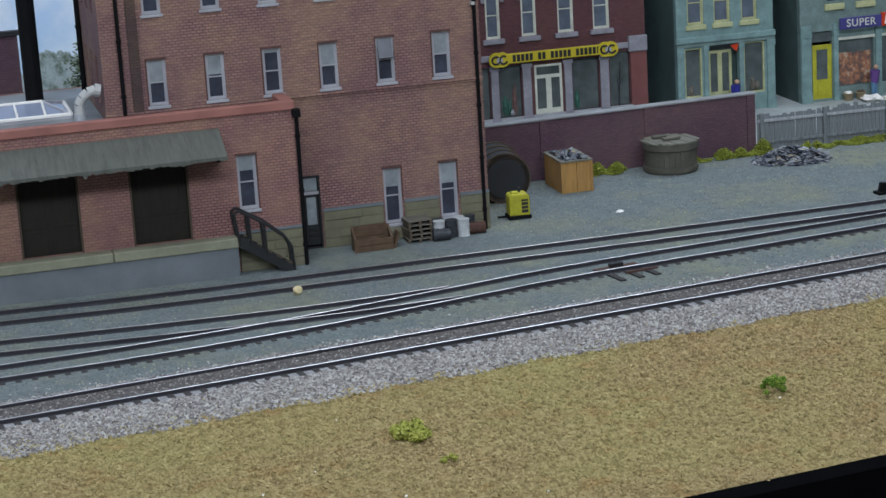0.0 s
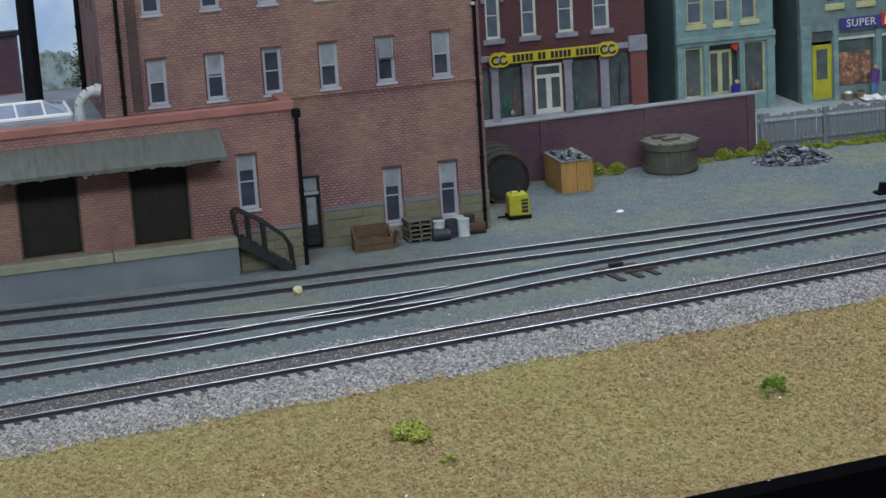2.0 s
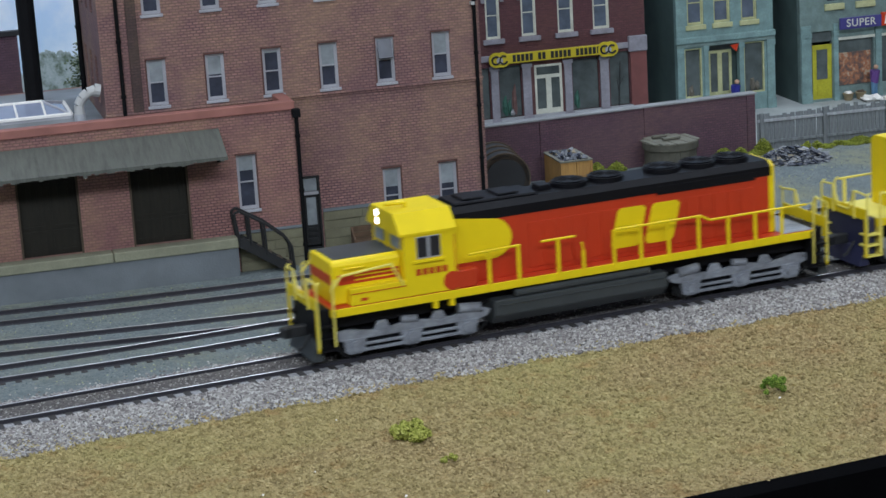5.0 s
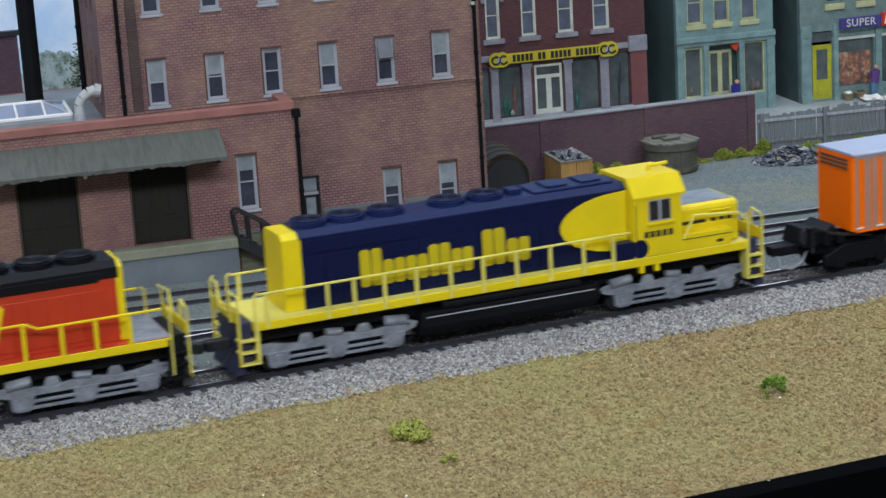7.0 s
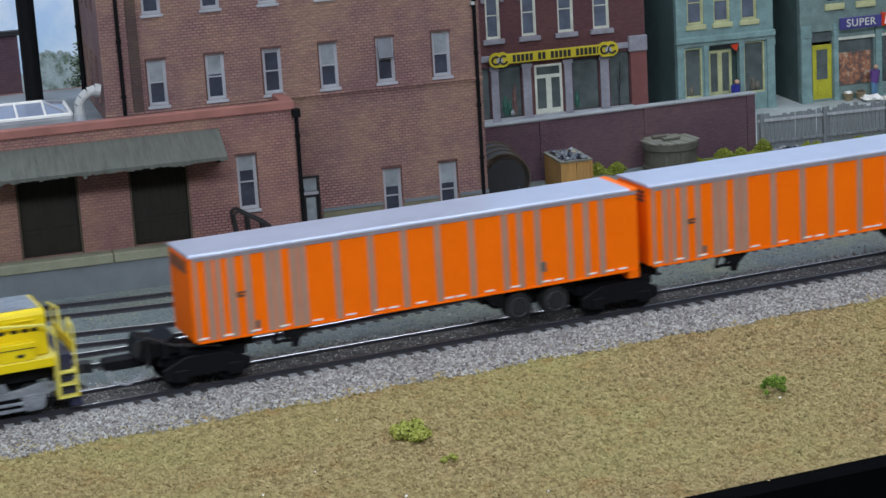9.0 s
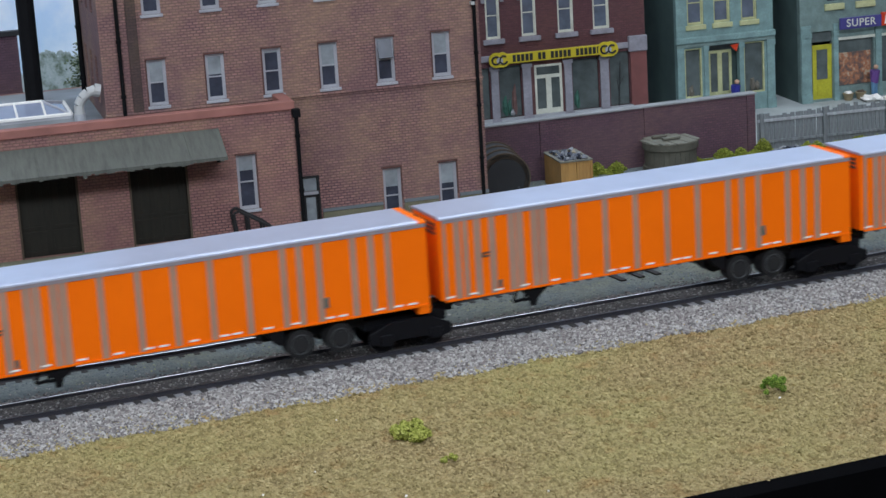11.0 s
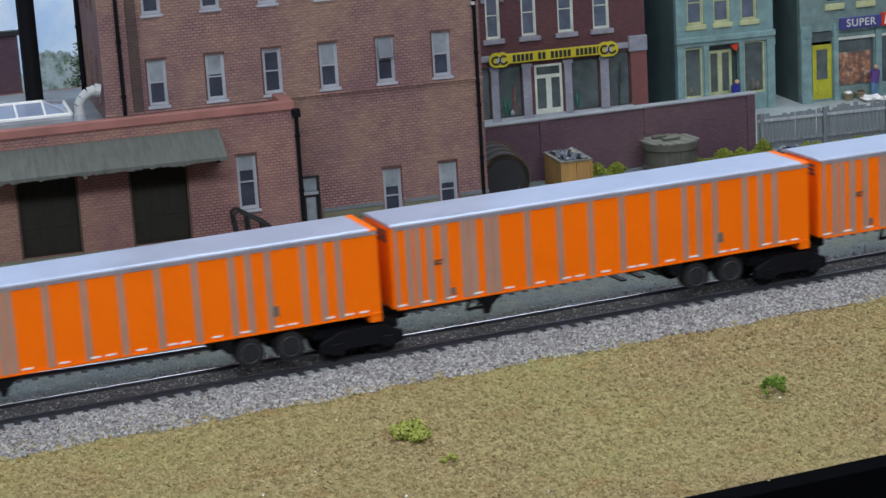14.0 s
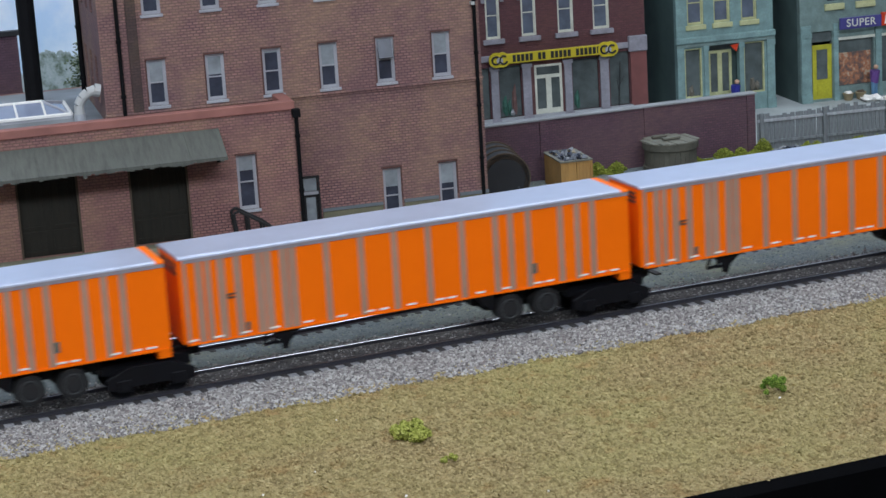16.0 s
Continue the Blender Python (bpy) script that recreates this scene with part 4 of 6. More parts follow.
    part("cornice", box(B(), -5.4, 0.08, -0.2, 0.02, 3.62, 3.95, 0.05), TEAL, b)
    part("cornice", box(B(), -5.35, 0.05, -0.12, 0.02, 3.45, 3.6), TEAL_PALE, b)
    for x0, x1 in ((-5.35, -4.95), (-3.9, -3.6), (-1.95, -1.65), (-0.42, 0.06)):
        bm = box(B(), x0 + 0.03, x1 - 0.03, -0.1, 0.1, 0.2, 3.45)
        box(bm, x0, x1, -0.14, 0.1, G0, 0.4), box(bm, x0, x1, -0.14, 0.1, 3.15, 3.45)
        part("pilaster", bm, TEAL, b)
    # back of the entry recess, its shade put into the wall colour
    part("entry_wall", box(B(), -3.75, -1.8, 0.62, 0.7, -0.1, 3.5), TEAL_SHADED, b)
    part("sidelight", box(B(), -3.5, -2.1, 0.5, 0.55, 3.08, 3.4), SHOP_GLASS, b)
    d = part("door", frame_bars(B(), -3.45, -2.15, 0.0, 3.05, 0.45, 0.6, 0.14), YELLOW_TRIM, b, "yellow double doors set back from the front")
    part("stile", box(B(), -2.92, -2.68, 0.46, 0.6, 0.1, 2.95), YELLOW_TRIM, d)
    part("pane", box(B(), -3.35, -2.25, 0.52, 0.56, 0.9, 2.95), SHOP_GLASS, d)
    part("kick_panel", box(B(), -3.35, -2.25, 0.5, 0.58, 0.1, 0.9), YELLOW_TRIM, d)
    part("floor_slab", box(B(), -4.9, -0.4, 0.4, 9.6, 3.5, 3.6), STONE_PALE, b)
    for x, w, h in ((-4.5, 0.14, 0.6), (-1.15, 0.13, 0.7), (-0.9, 0.14, 0.5)):
        part("display_item", lump(B(), (x, 0.18, 0.8 + h * 0.5), w, int(-x), 2, h / (2 * w), 0.6), WOOD_GREY, b, "pale goods in the shop window")
    bn = part("pennant", prism(B(), [(-2.45, 3.35), (-1.98, 3.4), (-2.1, 3.0)], "y", -0.14, -0.1), RED, b, "small red pennant")
    # pale green store
    c = thing("green_store", 44.7, 29.1, 0, FACE, "pale green store with a yellow door and blue sign", "building", "stores along the street")
    up = [(3.0, 3.85, 4.95, 7.0), (4.75, 5.6, 4.95, 7.0)]
    gl = [(3.65, 5.65, 0.55, 3.1), (6.1, 7.9, 0.55, 3.1)]
    part("wall", pierced(B(), 1.5, 9.5, G0, 10.0, 0, 0.35, [*up, *gl, (2.15, 3.3, 0.0, 3.55)]), TEAL_PALE, c)
    part("wall", box(B(), 1.5, 1.85, 0.35, 10, G0, 10.0), TEAL_SHADED, c)
    part("wall", box(B(), 9.15, 9.5, 0.35, 10, G0, 10.0), TEAL_SHADED, c)
    part("wall", box(B(), 1.85, 9.15, 9.7, 10, G0, 10.0), TEAL_SHADED, c)
    part("roof", box(B(), 1.5, 9.5, 0, 10, 10.0, 10.2), ROOF_GREY, c)
    for w in up:
        sash_window(c, *w, trim=TEAL_PALE, blind=0.0, sill=False)
        part("sill", box(B(), w[0] - 0.12, w[1] + 0.12, -0.14, 0.05, 4.62, 4.95, 0.02), YELLOW_TRIM, c, "yellow painted sill")
    for w in gl:
        part("shop_pane", box(B(), w[0], w[1], 0.2, 0.24, w[2], w[3]), SHOP_GLASS, c)
    part("transom_bar", box(B(), 3.6, 9.3, -0.02, 0.2, 3.0, 3.14), CREAM, c)
    part("bulkhead", box(B(), 3.6, 9.3, -0.05, 0.1, G0, 0.5), TEAL_PALE, c)
    for x0, x1 in ((1.5, 2.1), (3.32, 3.64), (5.7, 6.1), (8.0, 8.4)):
        bm = box(B(), x0 + 0.03, x1 - 0.03, -0.1, 0.1, 0.2, 3.9)
        box(bm, x0, x1, -0.15, 0.1, G0, 0.3), box(bm, x0, x1, -0.15, 0.1, 3.3, 3.5)
        part("pilaster", bm, TEAL, c)
    d = part("door", box(B(), 2.2, 3.28, 0.05, 0.12, 0.0, 2.85), GEN_YELLOW, c, "bright yellow shop door with a tall pane")
    part("pane", box(B(), 2.42, 3.02, 0.02, 0.05, 1.05, 2.6), SHOP_GLASS, d)
    part("panel", box(B(), 2.42, 3.02, 0.02, 0.05, 0.2, 0.85, 0.02), GEN_YELLOW, d)
    part("transom", box(B(), 2.2, 3.28, 0.08, 0.12, 3.0, 3.5), SHOP_GLASS, d)
    part("display", box(B(), 3.75, 5.55, 0.185, 0.195, 0.6, 2.3), ramp_goods(), c, "blurred goods behind the shop glass")
    s = part("sign", box(B(), 3.5, 5.85, -0.55, -0.42, 3.62, 4.22, 0.02), SIGN_BLUE, c, "dark blue sign board with white capitals")
    part("sign_panel", box(B(), 5.85, 7.8, -0.56, -0.42, 3.62, 4.32, 0.02), RED, c, "red sign panel with a white stroke")
    part("sign_mark", prism(B(), [(6.0, 3.72), (6.12, 3.72), (6.2, 4.2), (6.08, 4.2)], "y", -0.59, -0.56), WHITE, c)
    cu = bpy.data.curves.new("sign_text", "FONT")
    cu.body, cu.size, cu.extrude, cu.align_x, cu.align_y, cu.space_character = "SUPER", 0.55 * S, 0.015 * S, "CENTER", "CENTER", 1.12
    cu.offset = 0.004 * S
    cu.materials.append(CREAM)
    t = new("sign_text", cu)
    t.parent = s
    t.matrix_basis = pose(4.68 * S, -0.57 * S, 3.92 * S, 90, 0, 0)
    part("floor_slab", box(B(), 1.9, 9.1, 0.4, 9.6, 3.55, 3.65), STONE_PALE, c)


# ---- rolling stock ----
def truck(parent, xc, d=1):
    """Three-axle locomotive truck: silver cast side frames with pedestals, long slots and brake cylinders, and its wheels."""
    tr = part("truck", box(B(), xc - 2.3, xc + 2.3, -0.6, 0.6, 0.45, 1.1), ENGINE_BLACK, parent)
    for s in (-1, 1):
        ya, yb = sorted((s * 1.02, s * 1.18))
        out = [(-2.95, 0.98), (-2.75, 1.06), (-2.3, 1.10), (-1.75, 1.00), (-1.05, 0.92), (-0.45, 1.02), (0.45, 1.02), (1.05, 0.92), (1.75, 1.00), (2.3, 1.10), (2.75, 1.06), (2.95, 0.98), (2.85, 0.80), (2.5, 0.70), (-2.5, 0.70), (-2.85, 0.80)]
        f = part("side_frame", prism(B(), [(xc + p, q) for p, q in out], "y", ya, yb, bev=0.03), TRUCK_GREY, tr, "silver cast side frame")
        for k in (-2.05, 0, 2.05):
            o = [(k - 0.42, 0.78), (k - 0.34, 0.30), (k - 0.2, 0.22), (k + 0.2, 0.22), (k + 0.34, 0.30), (k + 0.42, 0.78)]
            part("pedestal", prism(B(), [(xc + p, q) for p, q in o], "y", *sorted((s * 1.04, s * 1.20)), bev=0.03), TRUCK_GREY, f)
            part("axle_box", rod(B(), (xc + k, s * 1.18, 0.5), (xc + k, s * 1.28, 0.5), 0.19, 12), TRUCK_GREY, f)
        for k in (-1.03, 1.03):
            part("tie_bar", box(B(), xc + k - 0.72, xc + k + 0.72, *sorted((s * 1.06, s * 1.17)), 0.26, 0.37, 0.02), TRUCK_GREY, f)
            part("equaliser", box(B(), xc + k - 0.66, xc + k + 0.66, *sorted((s * 1.10, s * 1.21)), 0.48, 0.58, 0.02), TRUCK_GREY, f)
            # black sheet behind the bars, added to paint the gaps dark
            part("frame_slot", box(B(), xc + k - 0.62, xc + k + 0.62, *sorted((s * 1.0, s * 1.05)), 0.34, 0.72), ENGINE_BLACK, f)
            part("snubber", prism(B(), [(xc + k - 0.3, 0.92), (xc + k - 0.16, 1.22), (xc + k + 0.16, 1.22), (xc + k + 0.3, 0.92)], "y", *sorted((s * 0.98, s * 1.14)), bev=0.03), TRUCK_GREY, f)
        part("brake_cylinder", rod(B(), (xc - 2.55 * d, s * 1.14, 1.12), (xc - 1.75 * d, s * 1.14, 1.2), 0.17, 12), TRUCK_GREY, f)
        part("brake_cylinder", rod(B(), (xc + 0.2, s * 1.14, 1.1), (xc - 0.35, s * 1.14, 1.16), 0.13, 12), TRUCK_GREY, f)
        part("sand_pipe", bars(B(), [(xc + 2.6, s * 1.16, 1.0), (xc + 2.75, s * 1.1, 0.5), (xc + 2.6, s * 0.85, 0.2)], 0.04), IRON, f)
    for k in (-2.05, 0, 2.05):
        wheelset(tr, xc + k, 0.5, 0.5, "wheelset")
    return tr


def wheelset(parent, x, z, r, name, mat=None):
    bm = rod(B(), (0, -0.82, 0), (0, 0.82, 0), 0.09, 8)
    for s in (-1, 1):
        rod(bm, (0, s * 0.70, 0), (0, s * 0.84, 0), r, 20)
        rod(bm, (0, s * 0.67, 0), (0, s * 0.70, 0), r + 0.03, 20)
    for a in range(4):
        bx = radians(90 * a)
        for s in (-1, 1):
            rod(bm, (0.3 * r * math.cos(bx), s * 0.84, 0.3 * r * math.sin(bx)), (0.75 * r * math.cos(bx), s * 0.86, 0.75 * r * math.sin(bx)), 0.05, 5)
    return part(name, bm, mat or IRON, parent, at=(x, 0, z))


def hood_profile(w, z0, z1, ch=0.22):
    return [(-w, z0), (-w, z1 - ch), (-w + ch * 1.3, z1), (w - ch * 1.3, z1), (w, z1 - ch), (w, z0)]


def locomotive(name, label, d, livery):
    """A six-axle road switcher; d is +1 with the cab towards +x, -1 with the cab towards -x."""
    body, roof, deck, tank_m = livery["hood"], livery["roof"], livery["deck"], livery["tank"]
    ob = thing(name, 0, 0, 0, label=label, category="locomotive", group="locomotives of the train")

    def bx(x0, x1, *r):
        x0, x1 = sorted((d * x0, d * x1))
        return box(B(), x0, x1, *r)

    def px(pts):
        return [(d * p[0], *p[1:]) for p in pts]

    part("frame", bx(-9.3, 9.3, -1.48, 1.48, 1.66, 1.95, 0.02), YELLOW, ob, "yellow side sill and walkway")
    part("underframe", bx(-9.2, 9.2, -0.9, 0.9, 1.15, 1.66), ENGINE_BLACK, ob)
    for e in (-1, 1):
        p = part("pilot", prism(B(), px([(e * 9.3, 0.55), (e * 9.3, 1.95), (e * 9.75, 1.95), (e * 9.75, 0.55)]), "y", -1.25, 1.25, bev=0.03), deck, ob, "dark end sheet")
        part("plow", prism(B(), px([(e * 9.6, 0.2), (e * 10.0, 0.2), (e * 9.8, 0.85), (e * 9.7, 0.85)]), "y", -1.25, 1.25), livery["plow"], p)
        part("coupler", prism(B(), px([(e * 9.75, -0.16), (e * 10.35, -0.14), (e * 10.6, -0.28), (e * 10.68, 0.1), (e * 10.45, 0.22), (e * 9.75, 0.16)]), "z", 0.85, 1.2, bev=0.03), IRON, p)
        part("air_hose", bars(B(), px([(e * 9.8, -0.6, 1.0), (e * 10.1, -0.6, 0.6), (e * 10.25, -0.55, 0.5)]), 0.05), IRON, p)
        for s in (-1, 1):
            y0, y1 = sorted((s * 1.0, s * 1.5))
            st = part("step_well", bx(e * 9.2 - 0.02, e * 9.2 + 0.06, y0, y1, 0.55, 1.9), livery["steps"], ob, "corner steps")
            ya, yb = sorted((s * 1.36, s * 1.5))
            part("step_side", bx(e * 9.8, e * 9.86, ya, yb, 0.55, 1.95), YELLOW, st)
            for z in (0.55, 0.95, 1.35):
                part("tread", bx(e * 9.22, e * 9.84, y0, y1, z, z + 0.06), livery["steps"], st)
            for xx in (9.25, 9.82):
                part("grab_iron", bars(B(), px([(e * xx, s * 1.5, 0.7), (e * xx, s * 1.52, 2.85), (e * (xx - 0.12), s * 1.5, 2.98)]), 0.038), RAIL_YELLOW, st)
        er = B()
        bars(er, px([(e * 9.8, -1.45, 2.9), (e * 9.85, -0.7, 2.95), (e * 9.85, -0.35, 2.2), (e * 9.85, 0.35, 2.2), (e * 9.85, 0.7, 2.95), (e * 9.8, 1.45, 2.9)]), 0.04)
        for y in (-0.7, 0.7):
            bars(er, px([(e * 9.85, y, 1.9), (e * 9.85, y, 2.95)]), 0.04)
        part("end_rail", er, RAIL_YELLOW, ob)
        part("end_plate", bx(e * 9.78, e * 9.83, -1.45, 1.45, 1.95, 2.35), YELLOW, ob)
    part("walkway_plate", bx(-9.3, 9.3, -1.46, 1.46, 1.95, 1.97), RAIL_YELLOW if livery["yellow_walk"] else RED, ob)
    if not livery["yellow_walk"]:
        part("end_deck", bx(-9.28, -8.02, -1.44, 1.44, 1.97, 1.985), TRUCK_GREY, ob, "grey end platform")
    # long hood
    band = livery["band_from"]
    x0, x1 = sorted((d * band, d * 4.7))
    hood = part("long_hood", prism(B(), hood_profile(0.95, 1.97, 4.58, 0.18), "x", x0, x1, bev=0.02), body, ob, livery["hood_label"])
    x0, x1 = sorted((d * -8.0, d * band))
    part("hood_end", prism(B(), hood_profile(0.952, 1.97, 4.585, 0.18), "x", x0, x1, bev=0.02), livery["rear"], ob)
    x0, x1 = sorted((d * (band - 0.08), d * 4.72))
    part("hood_roof", prism(B(), [(-0.97, 4.36 - livery["roof_drop"]), (-0.97, 4.42), (-0.74, 4.62), (0.74, 4.62), (0.97, 4.42), (0.97, 4.36 - livery["roof_drop"])], "x", x0, x1), roof, hood)
    for i in range(16):
        xx = -7.1 + i * 0.56
        part("hood_door", bx(xx, xx + 0.5, -0.975, -0.95, 2.15, 3.75, 0.01), body, hood)
    part("radiator_grille", bx(-7.2, -3.2, -0.985, -0.95, 4.0 if livery["roof_drop"] else 3.85, 4.3, 0.01), roof if livery["roof_drop"] else body, hood)
    for k, xx in enumerate((-6.72, -5.37, -3.94, -1.69, -0.27)):
        bm = rod(B(), (d * xx, 0, 4.6), (d * xx, 0, 4.78), 0.66, 20)
        rod(bm, (d * xx, 0, 4.78), (d * xx, 0, 4.83), 0.58, 20)
        f = part("roof_fan", bm, roof, ob)
        bm = B()
        for a in range(6):
            an = radians(30 * a)
            rod(bm, (d * xx - 0.55 * math.cos(an), -0.55 * math.sin(an), 4.84), (d * xx + 0.55 * math.cos(an), 0.55 * math.sin(an), 4.84), 0.02, 4)
        part("fan_grille", bm, ENGINE_BLACK, f)
    part("exhaust_stack", bx(0.55, 1.05, -0.3, 0.3, 4.6, 4.82, 0.03), roof, ob)
    part("brake_hatch", bx(1.3, 4.4, -0.72, 0.72, 4.6, 4.72, 0.04), roof, ob)
    for xx in (1.9, 3.2):
        part("hatch_vent", bx(xx, xx + 0.8, -0.5, 0.5, 4.72, 4.8, 0.03), roof, ob)
    # livery field behind the cab
    fx, fw, fz, fh, top = livery["field"]
    pts = [(fx + fw * (1 - math.cos(radians(a))), fz + fh * math.sin(radians(a))) for a in range(-90, 91, 12)] + [(4.69, top), (4.69, fz - fh)]
    for s in (-1, 1):
        part("livery_field", prism(B(), px(pts), "y", *sorted((s * 0.98, s * 1.0))), YELLOW, hood, "rounded yellow paint field")
    # cab
    cab = part("cab", prism(B(), [(-1.48, 1.97), (-1.48, 4.12), (-0.98, 4.72), (0.98, 4.72), (1.48, 4.12), (1.48, 1.97)], "x", *sorted((d * 4.72, d * 6.62)), bev=0.03), YELLOW, ob, "yellow cab with a sloped roof edge")
    part("roof_lip", prism(B(), [(-1.52, 4.06), (-1.52, 4.14), (-1.0, 4.76), (1.0, 4.76), (1.52, 4.14), (1.52, 4.06)], "x", *sorted((d * 4.7, d * 6.78))), YELLOW, cab)
    for s in (-1, 1):
        part("window_frame", bx(5.3, 6.18, *sorted((s * 1.485, s * 1.495)), 3.22, 3.98), livery["sash"], cab)
        for xa in (5.33, 5.79):
            part("pane", bx(xa, xa + 0.36, *sorted((s * 1.495, s * 1.51)), 3.27, 3.95), CAB_PANE, cab)
        for q in (5.1, 5.34, 5.58, 5.82, 6.06):
            part("cab_mark", bx(q, q + 0.17, *sorted((s * 1.49, s * 1.50)), 2.66, 2.88), livery["mark"], cab)
    for y in (-0.75, 0.75):
        part("front_window", bx(6.60, 6.64, y - 0.42, y + 0.42, 3.55, 4.1), PANE_BLIND, cab)
    part("headlight_box", bx(6.6, 6.75, 0.26, 0.74, 4.1, 4.7, 0.03), YELLOW, cab)
    for y, z in ((0.5, 4.55), (0.5, 4.26)):
        bm = B()
        rod(bm, (d * 6.74, y, z), (d * 6.79, y, z), 0.12, 14)
        part("headlight", bm, livery["lamp"], cab, livery["lamp_label"])
    part("nose_board", bx(6.6, 6.7, -0.8, 0.1, 4.2, 4.55), livery["board"], cab)
    part("air_horn", bars(B(), px([(6.0, -0.2, 4.76), (6.0, -0.2, 4.92), (6.75, -0.2, 4.95)]), 0.07, 8), YELLOW, cab)
    # short hood
    no = part("short_hood", prism(B(), hood_profile(1.12, 1.97, 3.48, 0.12), "x", *sorted((d * 6.62, d * 9.1)), bev=0.06), YELLOW, ob, "low yellow nose with a dark anti-glare top")
    part("nose_top", bx(6.7, 8.95, -0.88, 0.88, 3.48, 3.50), livery["glare"], no)
    part("nose_band", bx(6.7, 8.9, -1.13, -1.12, 2.65, 3.0), livery["band"], no)
    part("nose_band", bx(9.09, 9.11, -1.0, 1.0, 2.65, 3.0), livery["band"], no)
    for z in (2.74, 2.88):
        part("nose_stripe", bx(6.75, 8.3, -1.136, -1.13, z, z + 0.05), YELLOW, no)
    if livery["nose_marks"]:
        part("nose_mark", bx(6.75, 7.75, -1.137, -1.13, 2.80, 2.92), livery["mark"], no)
        for q in (7.95, 8.3, 8.6):
            part("nose_mark", bx(q, q + 0.2, -1.137, -1.13, 2.80, 2.92), livery["mark"], no)
    part("nose_door", bx(6.9, 7.8, -1.135, -1.12, 2.05, 2.55, 0.01), YELLOW, no)
    part("grab_iron", bars(B(), px([(8.0, -1.14, 3.2), (8.0, -1.22, 3.2), (8.7, -1.22, 3.2), (8.7, -1.14, 3.2)]), 0.03), YELLOW, no)
    part("arm_rest", bx(5.2, 6.3, -1.58, -1.48, 3.1, 3.17), YELLOW, cab)
    part("door_seam", bx(4.78, 4.81, -1.49, -1.48, 2.1, 3.9), livery["mark"], cab)
    part("sill_line", bx(4.75, 8.6, -1.475, -1.46, 2.36, 2.385), livery["mark"], ob)
    part("cab_side_box", bx(4.75, 8.6, -1.46, -1.13, 1.97, 2.55, 0.02), YELLOW, ob)
    part("battery_box", bx(4.75, 8.6, 1.13, 1.46, 1.97, 2.55, 0.02), YELLOW, ob)
    # wider compartment under the cab's rear edge, with a round end in the hood's colour
    for s in (-1, 1):
        part("step_box", bx(4.0, 4.74, *sorted((s * 0.96, s * 1.455)), 1.97, 2.58, 0.03), body, ob, "low compartment behind the cab")
        part("livery_disc", rod(B(), (d * 4.93, s * 1.45, 2.3), (d * 4.93, s * 1.484, 2.3), 0.33, 24), body, ob, "round paint field in the hood's colour")
    part("nose_latch", bx(8.0, 8.25, -1.47, -1.46, 2.1, 2.2), livery["mark"], ob)
    for q in (4.9, 5.5):
        part("sill_bracket", bx(q, q + 0.16, -1.49, -1.3, 1.42, 1.7), YELLOW, ob)
    # tank and trucks
    tk = part("fuel_tank", prism(B(), [(-1.4, 0.75), (-1.4, 1.3), (1.4, 1.3), (1.4, 0.75), (1.05, 0.4), (-1.05, 0.4)], "x", -3.4, 3.3, bev=0.04), tank_m, ob, "fuel tank slung under the frame")
    for s in (-1, 1):
        part("air_reservoir", rod(B(), (-2.6, s * 1.3, 1.45), (2.6, s * 1.3, 1.45), 0.14, 10), tank_m, tk)
        # thin rod painted as a highlight line along the tank side
        part("tank_seam", rod(B(), (-3.2, s * 1.42, 1.12), (3.1, s * 1.42, 1.12), 0.022, 6), livery["seam"], tk)
    truck(ob, 6.4, 1), truck(ob, -6.4, -1)
    # hand rails along both walkways
    for s in (-1, 1):
        for pts, posts in livery["rails"]:
            hr = part("hand_rail", bars(B(), px([(x, s * 1.5, z) for x, z in pts]), 0.045), livery["rail"], ob)
            for xx in posts:
                part("stanchion", bx(xx, xx + 0.13, *sorted((s * 1.48, s * 1.52)), 1.7, float(np.interp(xx + 0.06, [p[0] for p in pts], [p[1] for p in pts]))), livery["rail"], hr)
        part("hand_rail", bars(B(), px([(6.7, s * 1.46, 2.4), (7.1, s * 1.46, 3.2), (8.9, s * 1.46, 3.05), (9.3, s * 1.5, 2.6)]), 0.045), RAIL_YELLOW, ob)
        for x, w, z0, z1, lean in livery["blocks"]:
            c, g = w * 0.10, w * (0.9 if lean else 0.475)
            for xa in (x,) if lean else (x, x + w - g):
                q = [(xa + c, z0), (xa + g - c, z0), (xa + g, z0 + c), (xa + g + lean, z1 - c), (xa + g - c + lean, z1), (xa + c + lean, z1), (xa + lean, z1 - c), (xa, z0 + c)]
                part("hood_block", prism(B(), px(q), "y", *sorted((s * 0.985, s * 1.0))), livery["letters"], hood)
    return ob


def block_row(x0, heights, width, gap, base, lean=0.0):
    """Upright blocks in a row."""
    out, x = [], x0
    for h in heights:
        if h:
            out.append((x, width, base, base + h, lean))
        x += width + gap
    return out


